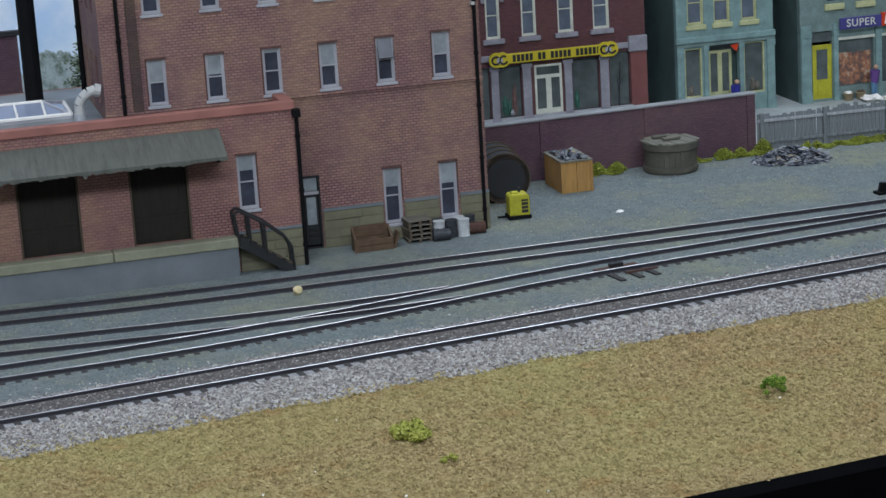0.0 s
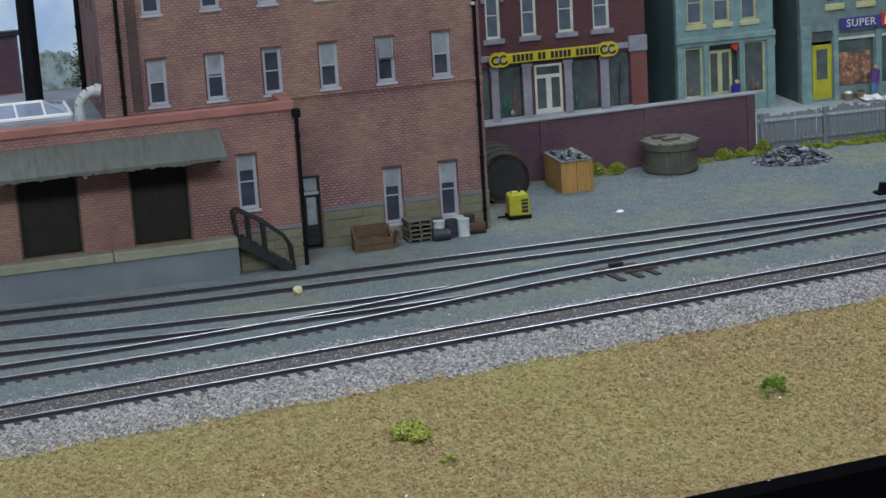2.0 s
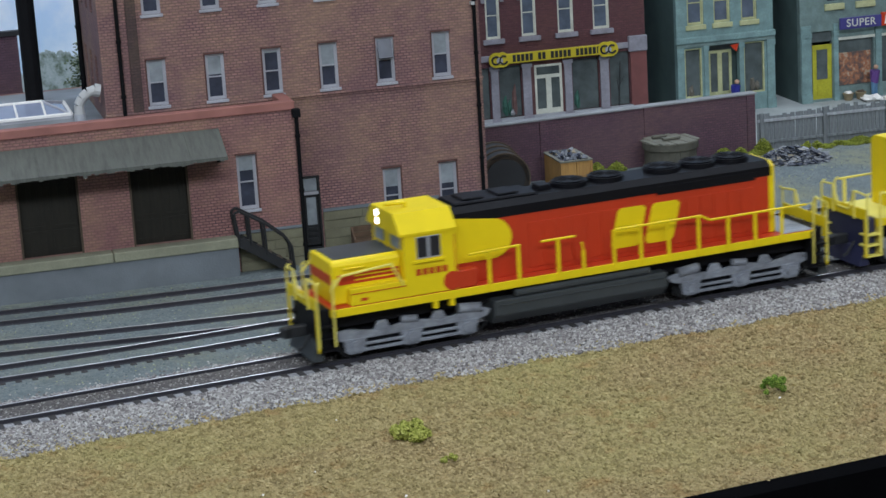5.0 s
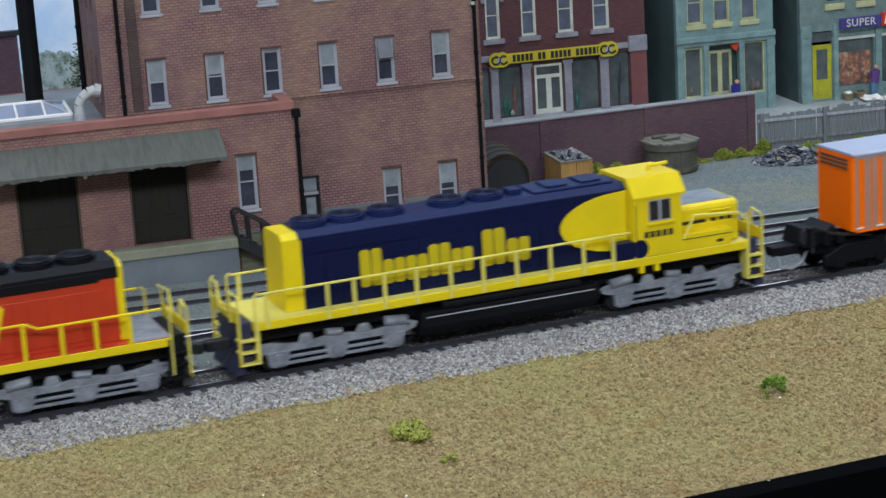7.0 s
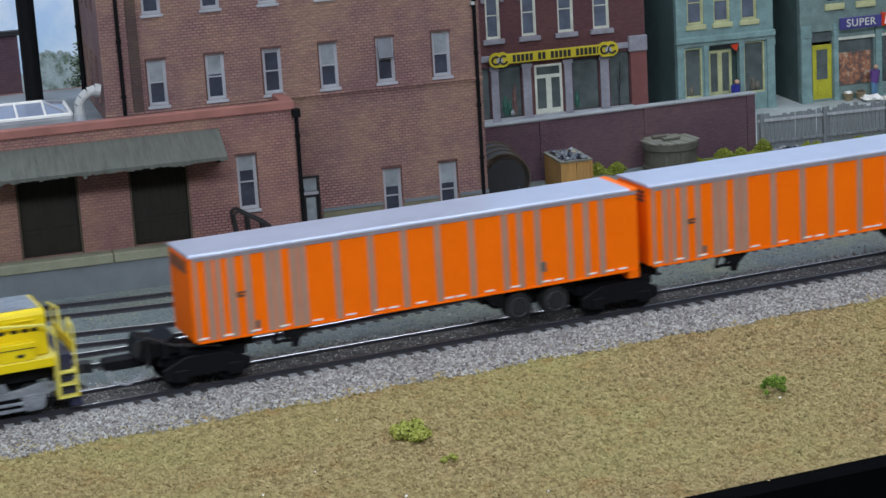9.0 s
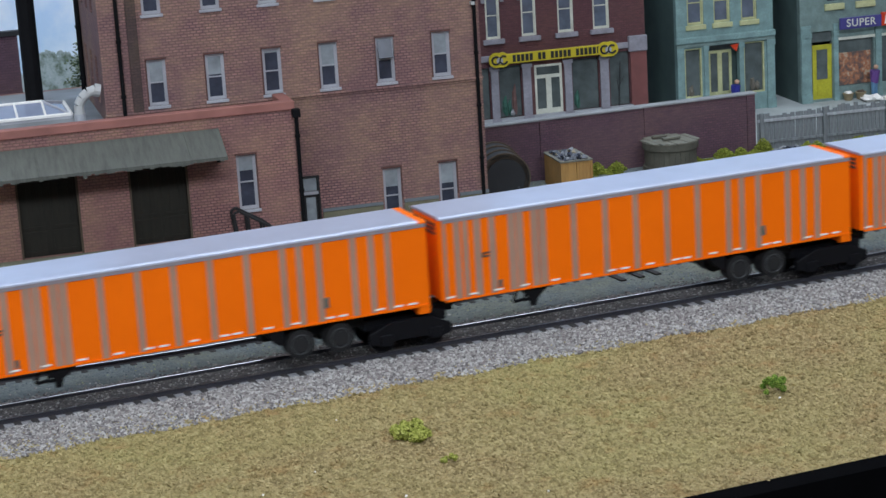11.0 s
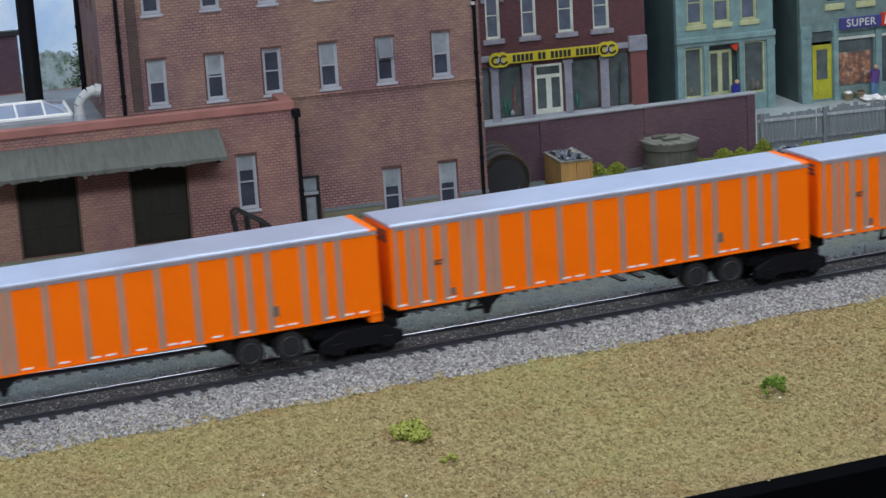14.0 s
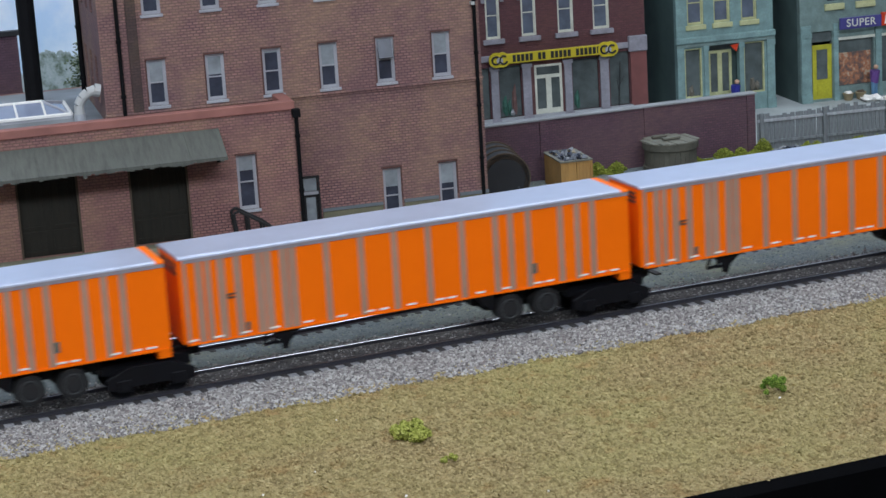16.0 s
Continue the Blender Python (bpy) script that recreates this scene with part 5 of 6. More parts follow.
def trailer():
    ob = thing("rail_trailer", 0, 0, 0, label="long orange freight trailer with grey posts and silver roof", category="trailer", group="trailers of the train")
    L, w, zb, zt = 16.2, 1.24, 1.53, 4.36
    body = part("body", prism(B(), [(0, -w + 0.12), (0.12, -w), (L, -w), (L, w), (0.12, w), (0, w - 0.12)], "z", zb, zt), ORANGE, ob, "smooth orange side panels")
    part("roof", prism(B(), [(-w - 0.02, zt), (-w - 0.02, zt + 0.05), (-w + 0.12, zt + 0.09), (w - 0.12, zt + 0.09), (w + 0.02, zt + 0.05), (w + 0.02, zt)], "x", -0.02, L - 0.25), ROOF_SILVER, ob, "pale silver sheet roof")
    part("rear_header", prism(B(), [(-w - 0.02, zt), (-w - 0.02, zt + 0.05), (-w + 0.12, zt + 0.09), (w - 0.12, zt + 0.09), (w + 0.02, zt + 0.05), (w + 0.02, zt)], "x", L - 0.25, L + 0.02), ORANGE, ob)
    for s in (-1, 1):
        y = sorted((s * w, s * (w + 0.03)))
        part("top_rail", box(B(), 0.1, L, *y, zt - 0.12, zt), STRIPE_RAIL, ob)
        part("bottom_rail", box(B(), 0.1, L, *y, zb - 0.04, zb + 0.03), ORANGE, ob)
        y = sorted((s * w, s * (w + 0.022)))
        for x, pw in ((0.12, 0.2), (0.62, 0.24), (0.93, 0.2), (1.37, 0.26), (1.92, 0.24), (2.655, 0.27), (2.955, 0.27), (3.515, 0.27), (3.815, 0.27), (5.01, 0.22), (6.23, 0.22), (7.42, 0.22), (8.64, 0.22), (9.88, 0.22), (11.12, 0.22), (11.68, 0.22), (12.35, 0.22), (13.57, 0.22), (14.21, 0.22), (14.8, 0.22)):
            part("post", box(B(), max(0.1, x - pw / 2), x + pw / 2, *y, zb + 0.03, zt - 0.12), STRIPE, body)
        for x in (0.27, 1.14, 2.07, 3.06, 4.22, 5.4, 6.42, 6.92, 7.92, 8.97, 9.39, 10.46, 11.43, 12.63, 13.07, 14.39, 15.07, 15.58):
            part("marker", box(B(), x - 0.16, x + 0.16, *sorted((s * w, s * (w + 0.028))), zb + 0.09, zb + 0.15), WHITE, body, "small white edge marker")
        for q in ((1.52, 1.78, 2.86, 2.92), (1.56, 1.82, 2.98, 3.03), (1.52, 1.60, 2.86, 3.02)):
            part("placard", box(B(), q[0], q[1], *sorted((s * w, s * (w + 0.03))), q[2], q[3]), WOOD_BROWN, body, "small dark placard")
        part("placard", box(B(), 2.08, 2.22, *sorted((s * w, s * (w + 0.03))), 1.72, 1.98), WOOD_GREY, body)
        part("placard", box(B(), 12.42, 12.62, *sorted((s * w, s * (w + 0.03))), 2.0, 2.35), WOOD_GREY, body)
    vent = part("front_vent", box(B(), -0.02, 0.0, -0.98, 0.98, zt - 0.62, zt - 0.1, 0.01), ORANGE, ob, "orange vent panel with dark louvres at the front")
    for z in (0.56, 0.41, 0.26):
        part("louvre", box(B(), -0.035, -0.02, -0.92, 0.92, zt - z, zt - z + 0.10), WOOD_BROWN, vent)
    for y in (-0.62, 0.62):
        part("rear_door", box(B(), L, L + 0.04, y - 0.58, y + 0.58, zb + 0.1, zt - 0.12, 0.01), ORANGE, ob)
    part("rear_bumper", box(B(), L - 0.4, L + 0.03, -w, w, 1.22, zb, 0.02), ORANGE, ob)
    part("floor_beam", box(B(), 0.4, L - 0.8, -0.55, 0.55, 1.34, zb), ENGINE_BLACK, ob)
    lg = part("landing_gear", box(B(), 2.9, 4.1, -1.0, 1.0, 1.38, 1.5), ENGINE_BLACK, ob, "folded black landing gear")
    for s in (-1, 1):
        part("leg", prism(B(), [(2.95, 1.42), (4.0, 1.42), (3.62, 1.1), (3.52, 0.82), (3.34, 0.82), (3.3, 1.1)], "y", *sorted((s * 0.95, s * 1.1))), ENGINE_BLACK, lg)
    bg = part("axle_slide", box(B(), 10.4, 14.0, -0.6, 0.6, 1.0, 1.5), ENGINE_BLACK, ob)
    for x in (3.35, 3.75):
        part("brace", bars(B(), [(x - 0.5, -0.95, 1.4), (x - 0.62, -0.95, 1.02), (x - 0.2, -0.95, 1.06)], 0.06), ENGINE_BLACK, lg)
    part("mud_flap", prism(B(), [(10.3, 1.5), (11.0, 1.5), (11.0, 0.9), (10.75, 1.0)], "y", -1.15, 1.15), ENGINE_BLACK, ob)
    for x in (11.55, 12.95):
        part("axle", rod(B(), (x, -1.0, 0.88), (x, 1.0, 0.88), 0.08, 8), IRON, bg)
        for s in (-1, 1):
            bm = rod(B(), (x, s * 0.62, 0.88), (x, s * 0.88, 0.88), 0.5, 24)
            rod(bm, (x, s * 0.92, 0.88), (x, s * 1.18, 0.88), 0.5, 24)
            rod(bm, (x, s * 1.18, 0.88), (x, s * 1.2, 0.88), 0.42, 24)
            t = part("tyre", bm, RUBBER, bg)
            rim = B()
            for k in range(20):
                p0, p1 = radians(18 * k), radians(18 * k + 18)
                rod(rim, (x + 0.33 * math.cos(p0), s * 1.205, 0.88 + 0.33 * math.sin(p0)), (x + 0.33 * math.cos(p1), s * 1.205, 0.88 + 0.33 * math.sin(p1)), 0.025, 5)
            part("rim", rim, HUB_RING, t)
            part("hub", rod(B(), (x, s * 1.19, 0.88), (x, s * 1.23, 0.88), 0.24, 14), HUB_GREY, t)
    return ob


def bogie(front=False):
    ob = thing("rail_bogie", 0, 0, 0, label="black four-wheel rail bogie that carries the trailer ends", category="bogie", group="bogies of the train")
    part("bolster", box(B(), -1.5, 1.5, -0.65, 0.65, 0.75, 1.15, 0.03), ENGINE_BLACK, ob)
    for s in (-1, 1):
        y0, y1 = sorted((s * 0.98, s * 1.14))
        f = part("side_frame", prism(B(), [(-1.5, 0.75), (-0.7, 1.1), (0.7, 1.1), (1.5, 0.75), (1.5, 0.42), (1.1, 0.3), (0.5, 0.42), (-0.5, 0.42), (-1.1, 0.3), (-1.5, 0.42)], "y", y0, y1, bev=0.03), ENGINE_BLACK, ob)
        for x in (-0.9, 0.9):
            part("axle_box", box(B(), x - 0.22, x + 0.22, *sorted((s * 1.14, s * 1.22)), 0.3, 0.7, 0.03), ENGINE_BLACK, f)
    part("coupler_frame", box(B(), -1.9, 1.9, -0.35, 0.35, 0.95, 1.3, 0.03), ENGINE_BLACK, ob)
    if front:
        part("draft_arm", box(B(), -3.2, -1.2, -0.3, 0.3, 0.8, 1.15, 0.03), ENGINE_BLACK, ob)
        part("adapter_head", prism(B(), [(-2.2, 1.1), (-2.0, 1.75), (-1.4, 1.6), (-0.9, 1.85), (-0.6, 1.2)], "y", -0.8, 0.8, bev=0.04), ENGINE_BLACK, ob)
        for x, z in ((-1.9, 1.85), (-1.3, 1.7), (-0.7, 1.5)):
            part("lug", box(B(), x - 0.14, x + 0.14, -0.95, -0.6, 1.1, z, 0.03), ENGINE_BLACK, ob)
        part("air_hose", bars(B(), [(-3.1, -0.35, 0.85), (-3.0, -0.4, 0.45), (-2.5, -0.4, 0.3), (-2.0, -0.35, 0.5), (-1.8, -0.3, 0.85)], 0.05), CAP, ob, "pale looped air hose")
        part("brake_wheel", rod(B(), (-2.05, -0.75, 1.5), (-2.05, -0.68, 1.5), 0.3, 14), IRON, ob)
        part("ladder", bars(B(), [(-1.9, -0.9, 0.9), (-1.9, -0.9, 1.9), (-1.0, -0.9, 1.5), (0.6, -0.9, 1.25)], 0.06), IRON, ob)
    for x in (-0.9, 0.9):
        wheelset(ob, x, 0.46, 0.46, "wheelset", ENGINE_BLACK)
    return ob


def build_train():
    rails = [([(-9.1, 2.9), (4.55, 2.95)], [-8.9, -6.77, -5.83, -4.75, -3.6, -2.35, -1.15, 0.1, 1.38, 2.65, 3.8])]
    blocks = block_row(-5.32, (1.28, 0.84, 0.84, 1.1, 0.84), 0.78, 0.05, 2.42) + block_row(-0.85, (1.28, 0.84), 0.84, 0.08, 2.46)
    blue = locomotive("blue_locomotive", "dark blue and yellow six-axle diesel locomotive with yellow rails", 1,
                      # the seam entry colours the painted highlight on the tank
                      dict(hood=BLUE, roof=ROOF_BLUE, deck=BLUE_DECK, tank=ENGINE_BLACK, rear=YELLOW, plow=BLUE_DECK, sash=CAP, mark=IRON, lamp=WHITE, lamp_label="unlit headlight", board=WHITE, glare=TRUCK_GREY, band=YELLOW, blocks=blocks, hood_label="dark blue long hood", roof_drop=0.0, nose_marks=True, field=(2.1, 2.4, 3.3, 1.05, 4.38), steps=RAIL_YELLOW, yellow_walk=True, rails=rails, seam=CAP, band_from=-7.32, letters=LETTER_YELLOW, rail=RAIL_YELLOW))
    rolls(blue, -13.84)
    rails = [([(-9.0, 2.95), (-5.0, 2.95), (-4.6, 3.15), (-1.2, 3.15)], [-8.0, -6.9, -5.8, -4.6, -3.4, -2.3, -1.25]), ([(0.0, 2.6), (0.06, 2.9)], [-0.06]), ([(0.3, 3.15), (1.6, 3.15)], [0.9]), ([(2.4, 3.15), (4.3, 3.1)], [2.4, 3.5])]
    blocks = block_row(-3.8, (1.42, 1.42), 1.25, 0.1, 2.32, -0.3)
    red = locomotive("red_locomotive", "red, black and yellow six-axle diesel locomotive with lit headlight", -1,
                     dict(hood=RED, roof=ENGINE_BLACK, deck=ENGINE_BLACK, tank=TANK_GREY, rear=YELLOW, plow=TANK_GREY, sash=CAP, mark=RED, lamp=LAMP, lamp_label="glowing white headlight", board=RED, glare=TANK_GREY, band=RED, blocks=blocks, hood_label="red long hood", roof_drop=0.28, nose_marks=False, field=(2.45, 0.75, 3.4, 0.7, 4.3), steps=ENGINE_BLACK, yellow_walk=False, rails=rails, seam=TANK_GREY, band_from=-7.76, letters=YELLOW, rail=YELLOW))
    rolls(red, -13.84 - 21.35)
    first = trailer()
    rolls(first, 0.0)
    b0 = bogie(True)
    rolls(b0, 0.35)
    b1 = bogie()
    rolls(b1, PITCH - 1.2)
    for k in range(1, 9):
        rolls(copy_thing(first, pose(0, 0, 0)), PITCH * k)
        rolls(copy_thing(b1, pose(0, 0, 0)), PITCH * (k + 1) - 1.2)


CAB_PANE = pane_mat("cab_pane", (0.02, 0.02, 0.025), 0.2)
FENCE_RAIL = streak_mat("fence_rail_grey", (0.36, 0.38, 0.40), (0.25, 0.26, 0.28), 0.85)
PIER = plain("pier_red", (0.20, 0.07, 0.065), 0.8, vary=0.25)
# brick darkened to stand for shadow at lintels and jambs
BRICK_SHADE = plain("shaded_brick", (0.13, 0.06, 0.05), 0.85, vary=0.3)
BRICK_PIL = brick_mat("pilaster_brick", (0.125, 0.07, 0.06), (0.075, 0.048, 0.045), (0.05, 0.035, 0.035))
STRIPE_RAIL = plain("trailer_rail_grey", (0.27, 0.23, 0.25), 0.5, vary=0.1, relief=0)
BLUE_DECK = plain("deck_blue", (0.02, 0.022, 0.06), 0.5, vary=0.1, relief=0)
TANK_GREY = plain("tank_grey", (0.045, 0.052, 0.055), 0.4, vary=0.15, relief=0)


# ---- small things in the yard and street ----
CREAM_BLOCK = plain("cream_foam", (0.62, 0.52, 0.30), 0.9, vary=0.25, big=3)
CRATE_WOOD = plain("crate_wood", (0.145, 0.088, 0.052), 0.9, vary=0.45, big=2.5, fine=10)
RUST = plain("rusty_iron", (0.10, 0.045, 0.03), 0.85, vary=0.4, big=2)
DRUM_WHITE = plain("drum_white", (0.55, 0.57, 0.58), 0.6, vary=0.25, big=2)
DRUM_DARK = plain("drum_dark", (0.04, 0.045, 0.055), 0.55, vary=0.3)
TUB_WOOD = plain("tub_wood", (0.11, 0.105, 0.08), 0.85, vary=0.35, big=1.5)
TUB_TOP = plain("tub_top_wood", (0.20, 0.195, 0.155), 0.85, vary=0.35, big=1.5)
TANK_DARK = plain("tank_dark", (0.02, 0.021, 0.025), 0.6, vary=0.35, big=1.0)
RUBBLE = speck_mat("rubble_grey", [(0.0, (0.025, 0.03, 0.055)), (0.5, (0.12, 0.13, 0.15)), (0.9, (0.30, 0.31, 0.33)), (1.0, (0.34, 0.29, 0.2))])
TREE_LEAF = speck_mat("tree_leaf", [(0.0, (0.03, 0.05, 0.025)), (0.5, (0.09, 0.125, 0.07)), (0.9, (0.19, 0.23, 0.13)), (1.0, (0.33, 0.36, 0.28))])
SHIRT_BLUE = plain("figure_blue", (0.02, 0.025, 0.25), 0.6, vary=0.1)
TROUSER = plain("figure_trousers", (0.10, 0.22, 0.36), 0.6, vary=0.1)
SHIRT_PURPLE = plain("figure_purple", (0.12, 0.05, 0.22), 0.6, vary=0.1)
SKIN = plain("figure_tan", (0.5, 0.3, 0.2), 0.6, vary=0.1)
BASKET = plain("basket_wood", (0.30, 0.24, 0.14), 0.85, vary=0.3, big=3)


def build_crate(x, y):
    ob = thing("wooden_crate", x, y, G0, FACE, "open rust-brown wooden crate by the warehouse wall", "crate")
    part("floor_board", box(B(), -0.72, 0.72, -0.32, 0.32, 0.02, 0.1), CRATE_WOOD, ob)
    for k, z in enumerate((0.0, 0.24, 0.48, 0.72)):
        part("board", box(B(), -0.8, 0.78 - 0.05 * (k % 2), 0.30, 0.38, z, z + 0.22, 0.015), CRATE_WOOD, ob)
    for z in (0.0, 0.26):
        part("board", box(B(), -0.82, 0.8, -0.40, -0.32, z, z + 0.24, 0.015), CRATE_WOOD, ob)
    for xx in (-0.80, 0.72):
        part("side", prism(B(), [(-0.32, 0.0), (-0.32, 0.5), (0.0, 0.66), (0.30, 0.92), (0.30, 0.0)], "x", xx, xx + 0.08), CRATE_WOOD, ob)
    part("batten", box(B(), -0.84, -0.70, -0.44, -0.40, 0, 0.56), CRATE_WOOD, ob)
    part("loose_board", prism(B(), [(0.8, 0.0), (0.9, 0.0), (1.12, 0.62), (1.02, 0.66)], "y", -0.3, 0.25), CRATE_WOOD, ob)
    part("scrap_block", lump(B(), (0.1, 0.0, 0.3), 0.3, 6, 2, 0.6, 0.6), CRATE_WOOD, ob)


def build_pallets(x, y):
    for k in range(5):
        ob = thing("pallet", x + 0.03 * (k % 2), y, G0 + k * 0.19, FACE + 3 * (k % 3), "grey weathered pallet in a stack by the wall", "pallet", "stacked pallets")
        for j in range(5):
            part("slat", box(B(), -0.5, 0.5, -0.5 + j * 0.21, -0.34 + j * 0.21, 0.13, 0.17), WOOD_GREY, ob)
        for xx in (-0.5, -0.05, 0.4):
            part("runner", box(B(), xx, xx + 0.1, -0.5, 0.5, 0.0, 0.13), WOOD_BROWN, ob)


def build_drum(x, y, z, mat, lying, label, r=0.24, h=0.72, rz=0):
    ob = thing("drum", x, y, z, rz, label, "drum", "drums by the wall")
    a, b = ((-h / 2, 0, r), (h / 2, 0, r)) if lying else ((0, 0, 0), (0, 0, h))
    a, b = Vector(a), Vector(b)
    part("shell", rod(B(), a, b, r, 16), mat, ob)
    for t in (0.02, 0.33, 0.66, 0.98):
        c, d = a.lerp(b, t - 0.015), a.lerp(b, t + 0.015)
        part("hoop", rod(B(), c, d, r + 0.02, 16), mat, ob)


def build_generator():
    ob = thing("yellow_compressor", 23.65, 15.25, G0, -12, "small faded yellow compressor on a black skid", "machine")
    part("skid", box(B(), -0.5, 0.5, -0.42, 0.42, 0.0, 0.16, 0.02), BLACK, ob)
    part("housing", prism(B(), [(-0.44, 0.16), (-0.44, 0.98), (-0.34, 1.08), (0.34, 1.08), (0.44, 0.98), (0.44, 0.16)], "y", -0.38, 0.38, bev=0.03), GEN_YELLOW, ob)
    part("side_grille", box(B(), 0.44, 0.46, -0.3, 0.3, 0.4, 0.95), IRON, ob)
    part("access_panel", box(B(), -0.38, -0.02, -0.41, -0.38, 0.25, 0.9, 0.01), GEN_YELLOW, ob)
    part("engine_grille", box(B(), 0.08, 0.36, -0.40, -0.38, 0.28, 0.86), IRON, ob, "dark engine opening")
    for z in (0.42, 0.58, 0.74):
        part("grille_bar", box(B(), 0.08, 0.36, -0.41, -0.40, z, z + 0.03), GEN_YELLOW, ob)
    part("filler_cap", box(B(), -0.3, 0.0, -0.2, 0.1, 1.06, 1.16, 0.02), GEN_YELLOW, ob)
    part("exhaust", rod(B(), (0.1, 0.1, 1.05), (0.1, 0.1, 1.3), 0.05, 8), IRON, ob)
    part("tow_bar", box(B(), -0.9, -0.45, -0.05, 0.05, 0.06, 0.12), BLACK, ob)


def build_tank():
    ob = thing("old_tank", 24.35, 18.0, G0, -14, "big dark old tank lying on its side", "tank")
    part("shell", rod(B(), (0, 0, 1.1), (0, 2.8, 1.1), 1.08, 28), TANK_DARK, ob)
    part("end_plate", rod(B(), (0, -0.06, 1.1), (0, 0, 1.1), 0.88, 28), TANK_DARK, ob)
    for y in (0.0, 0.9, 1.8, 2.7):
        part("hoop", rod(B(), (0, y, 1.1), (0, y + 0.12, 1.1), 1.14, 28), WOOD_BROWN, ob)
    part("cradle", box(B(), -0.9, 0.9, 0.3, 0.7, 0.0, 0.35), WOOD_BROWN, ob)
    part("cradle", box(B(), -0.9, 0.9, 2.0, 2.4, 0.0, 0.35), WOOD_BROWN, ob)


def build_bin():
    ob = thing("wooden_bin", 27.15, 18.1, G0, -8, "orange-brown wooden bin full of scrap", "bin")
    part("floor_board", box(B(), 0.05, 1.33, 0.05, 2.4, 0.02, 0.1), WOOD, ob)
    for k in range(2):
        part("board", box(B(), k * 0.69, k * 0.69 + 0.67, 0, 0.06, 0.0, 1.4, 0.012), WOOD, ob)
        part("board", box(B(), k * 0.69, k * 0.69 + 0.67, 2.4, 2.46, 0.0, 1.4, 0.012), WOOD, ob)
    for k in range(4):
        for x in (-0.06, 1.36):
            part("board", box(B(), x, x + 0.06, k * 0.615, k * 0.615 + 0.6, 0.0, 1.4, 0.012), WOOD, ob)
    for x in (-0.06, 1.32):
        part("corner_post", box(B(), x, x + 0.1, -0.04, 0.06, 0.0, 1.42), WOOD, ob)
    for q in ((-0.08, 1.44, -0.06, 0.1), (-0.08, 1.44, 2.36, 2.5)):
        part("rim", box(B(), *q, 1.4, 1.46), TUB_TOP, ob)
    for q in ((-0.08, 0.08, 0.1, 2.36), (1.28, 1.44, 0.1, 2.36)):
        part("rim", box(B(), *q, 1.4, 1.46), TUB_TOP, ob)
    r = np.random.default_rng(4)
    p = np.stack([r.uniform(0.15, 1.2, 90), r.uniform(0.2, 2.3, 90), r.uniform(1.2, 1.5, 90)], 1)
    jn = scatter("scrap_load", RUBBLE, p, r.uniform(0.06, 0.2, 90), r)
    jn.matrix_world = pose(27.15 * S, 18.1 * S, G0 * S, 0, 0, -8)
    tagged(jn, "grey scrap heaped in the wooden bin", "scrap", kind="stuff")


def build_tub():
    ob = thing("wooden_tub", 33.35, 19.5, G0, 0, "big round weathered wooden tub with a plank lid", "tub")
    n = 30
    for k in range(n):
        a, b = 2 * math.pi * k / n, 2 * math.pi * (k + 0.94) / n
        q = [(1.2 * math.cos(a), 1.2 * math.sin(a)), (1.2 * math.cos(b), 1.2 * math.sin(b)), (1.1 * math.cos(b), 1.1 * math.sin(b)), (1.1 * math.cos(a), 1.1 * math.sin(a))]
        part("stave", prism(B(), q, "z", 0, 1.38), TUB_WOOD, ob)
    part("core", rod(B(), (0, 0, 0.0), (0, 0, 1.36), 1.13, 30), TUB_WOOD, ob)
    for z, h, r in ((0.08, 0.22, 1.27), (1.1, 0.3, 1.29)):
        part("hoop", rod(B(), (0, 0, z), (0, 0, z + h), r, 30), TUB_WOOD, ob)
    for k in range(8):
        x = -1.2 + k * 0.3
        w = math.sqrt(max(0.1, 1.26 ** 2 - (x + 0.15) ** 2))
        part("lid_plank", box(B(), x, x + 0.28, -w, w, 1.4, 1.45 + 0.012 * (k % 2), 0.01), TUB_TOP, ob)
    part("lid_cleat", box(B(), -0.5, 0.35, -0.35, -0.1, 1.5, 1.6, 0.01), TUB_TOP, ob)
    part("lid_cleat", box(B(), -0.7, 0.0, 0.3, 0.5, 1.5, 1.58, 0.01), TUB_WOOD, ob)


def build_rubble():
    r = np.random.default_rng(9)
    n = 1500
    a, q = r.uniform(0, 6.28, n), np.sqrt(r.uniform(0, 1, n))
    x, y = 38.75 + 1.85 * q * np.cos(a), 17.75 + 1.15 * q * np.sin(a) - 0.35 * q * np.cos(a)
    z = G0 + 0.62 * (1 - q ** 2) * r.uniform(0.4, 1.1, n)
    size = np.where(r.uniform(0, 1, n) < 0.12, r.uniform(0.14, 0.26, n), r.uniform(0.04, 0.12, n))
    ob = scatter("rubble_heap", RUBBLE, np.stack([x, y, z], 1), size, r, 0.35, 0.6)
    tagged(ob, "low heap of grey rubble before the fence", "rubble", kind="stuff")


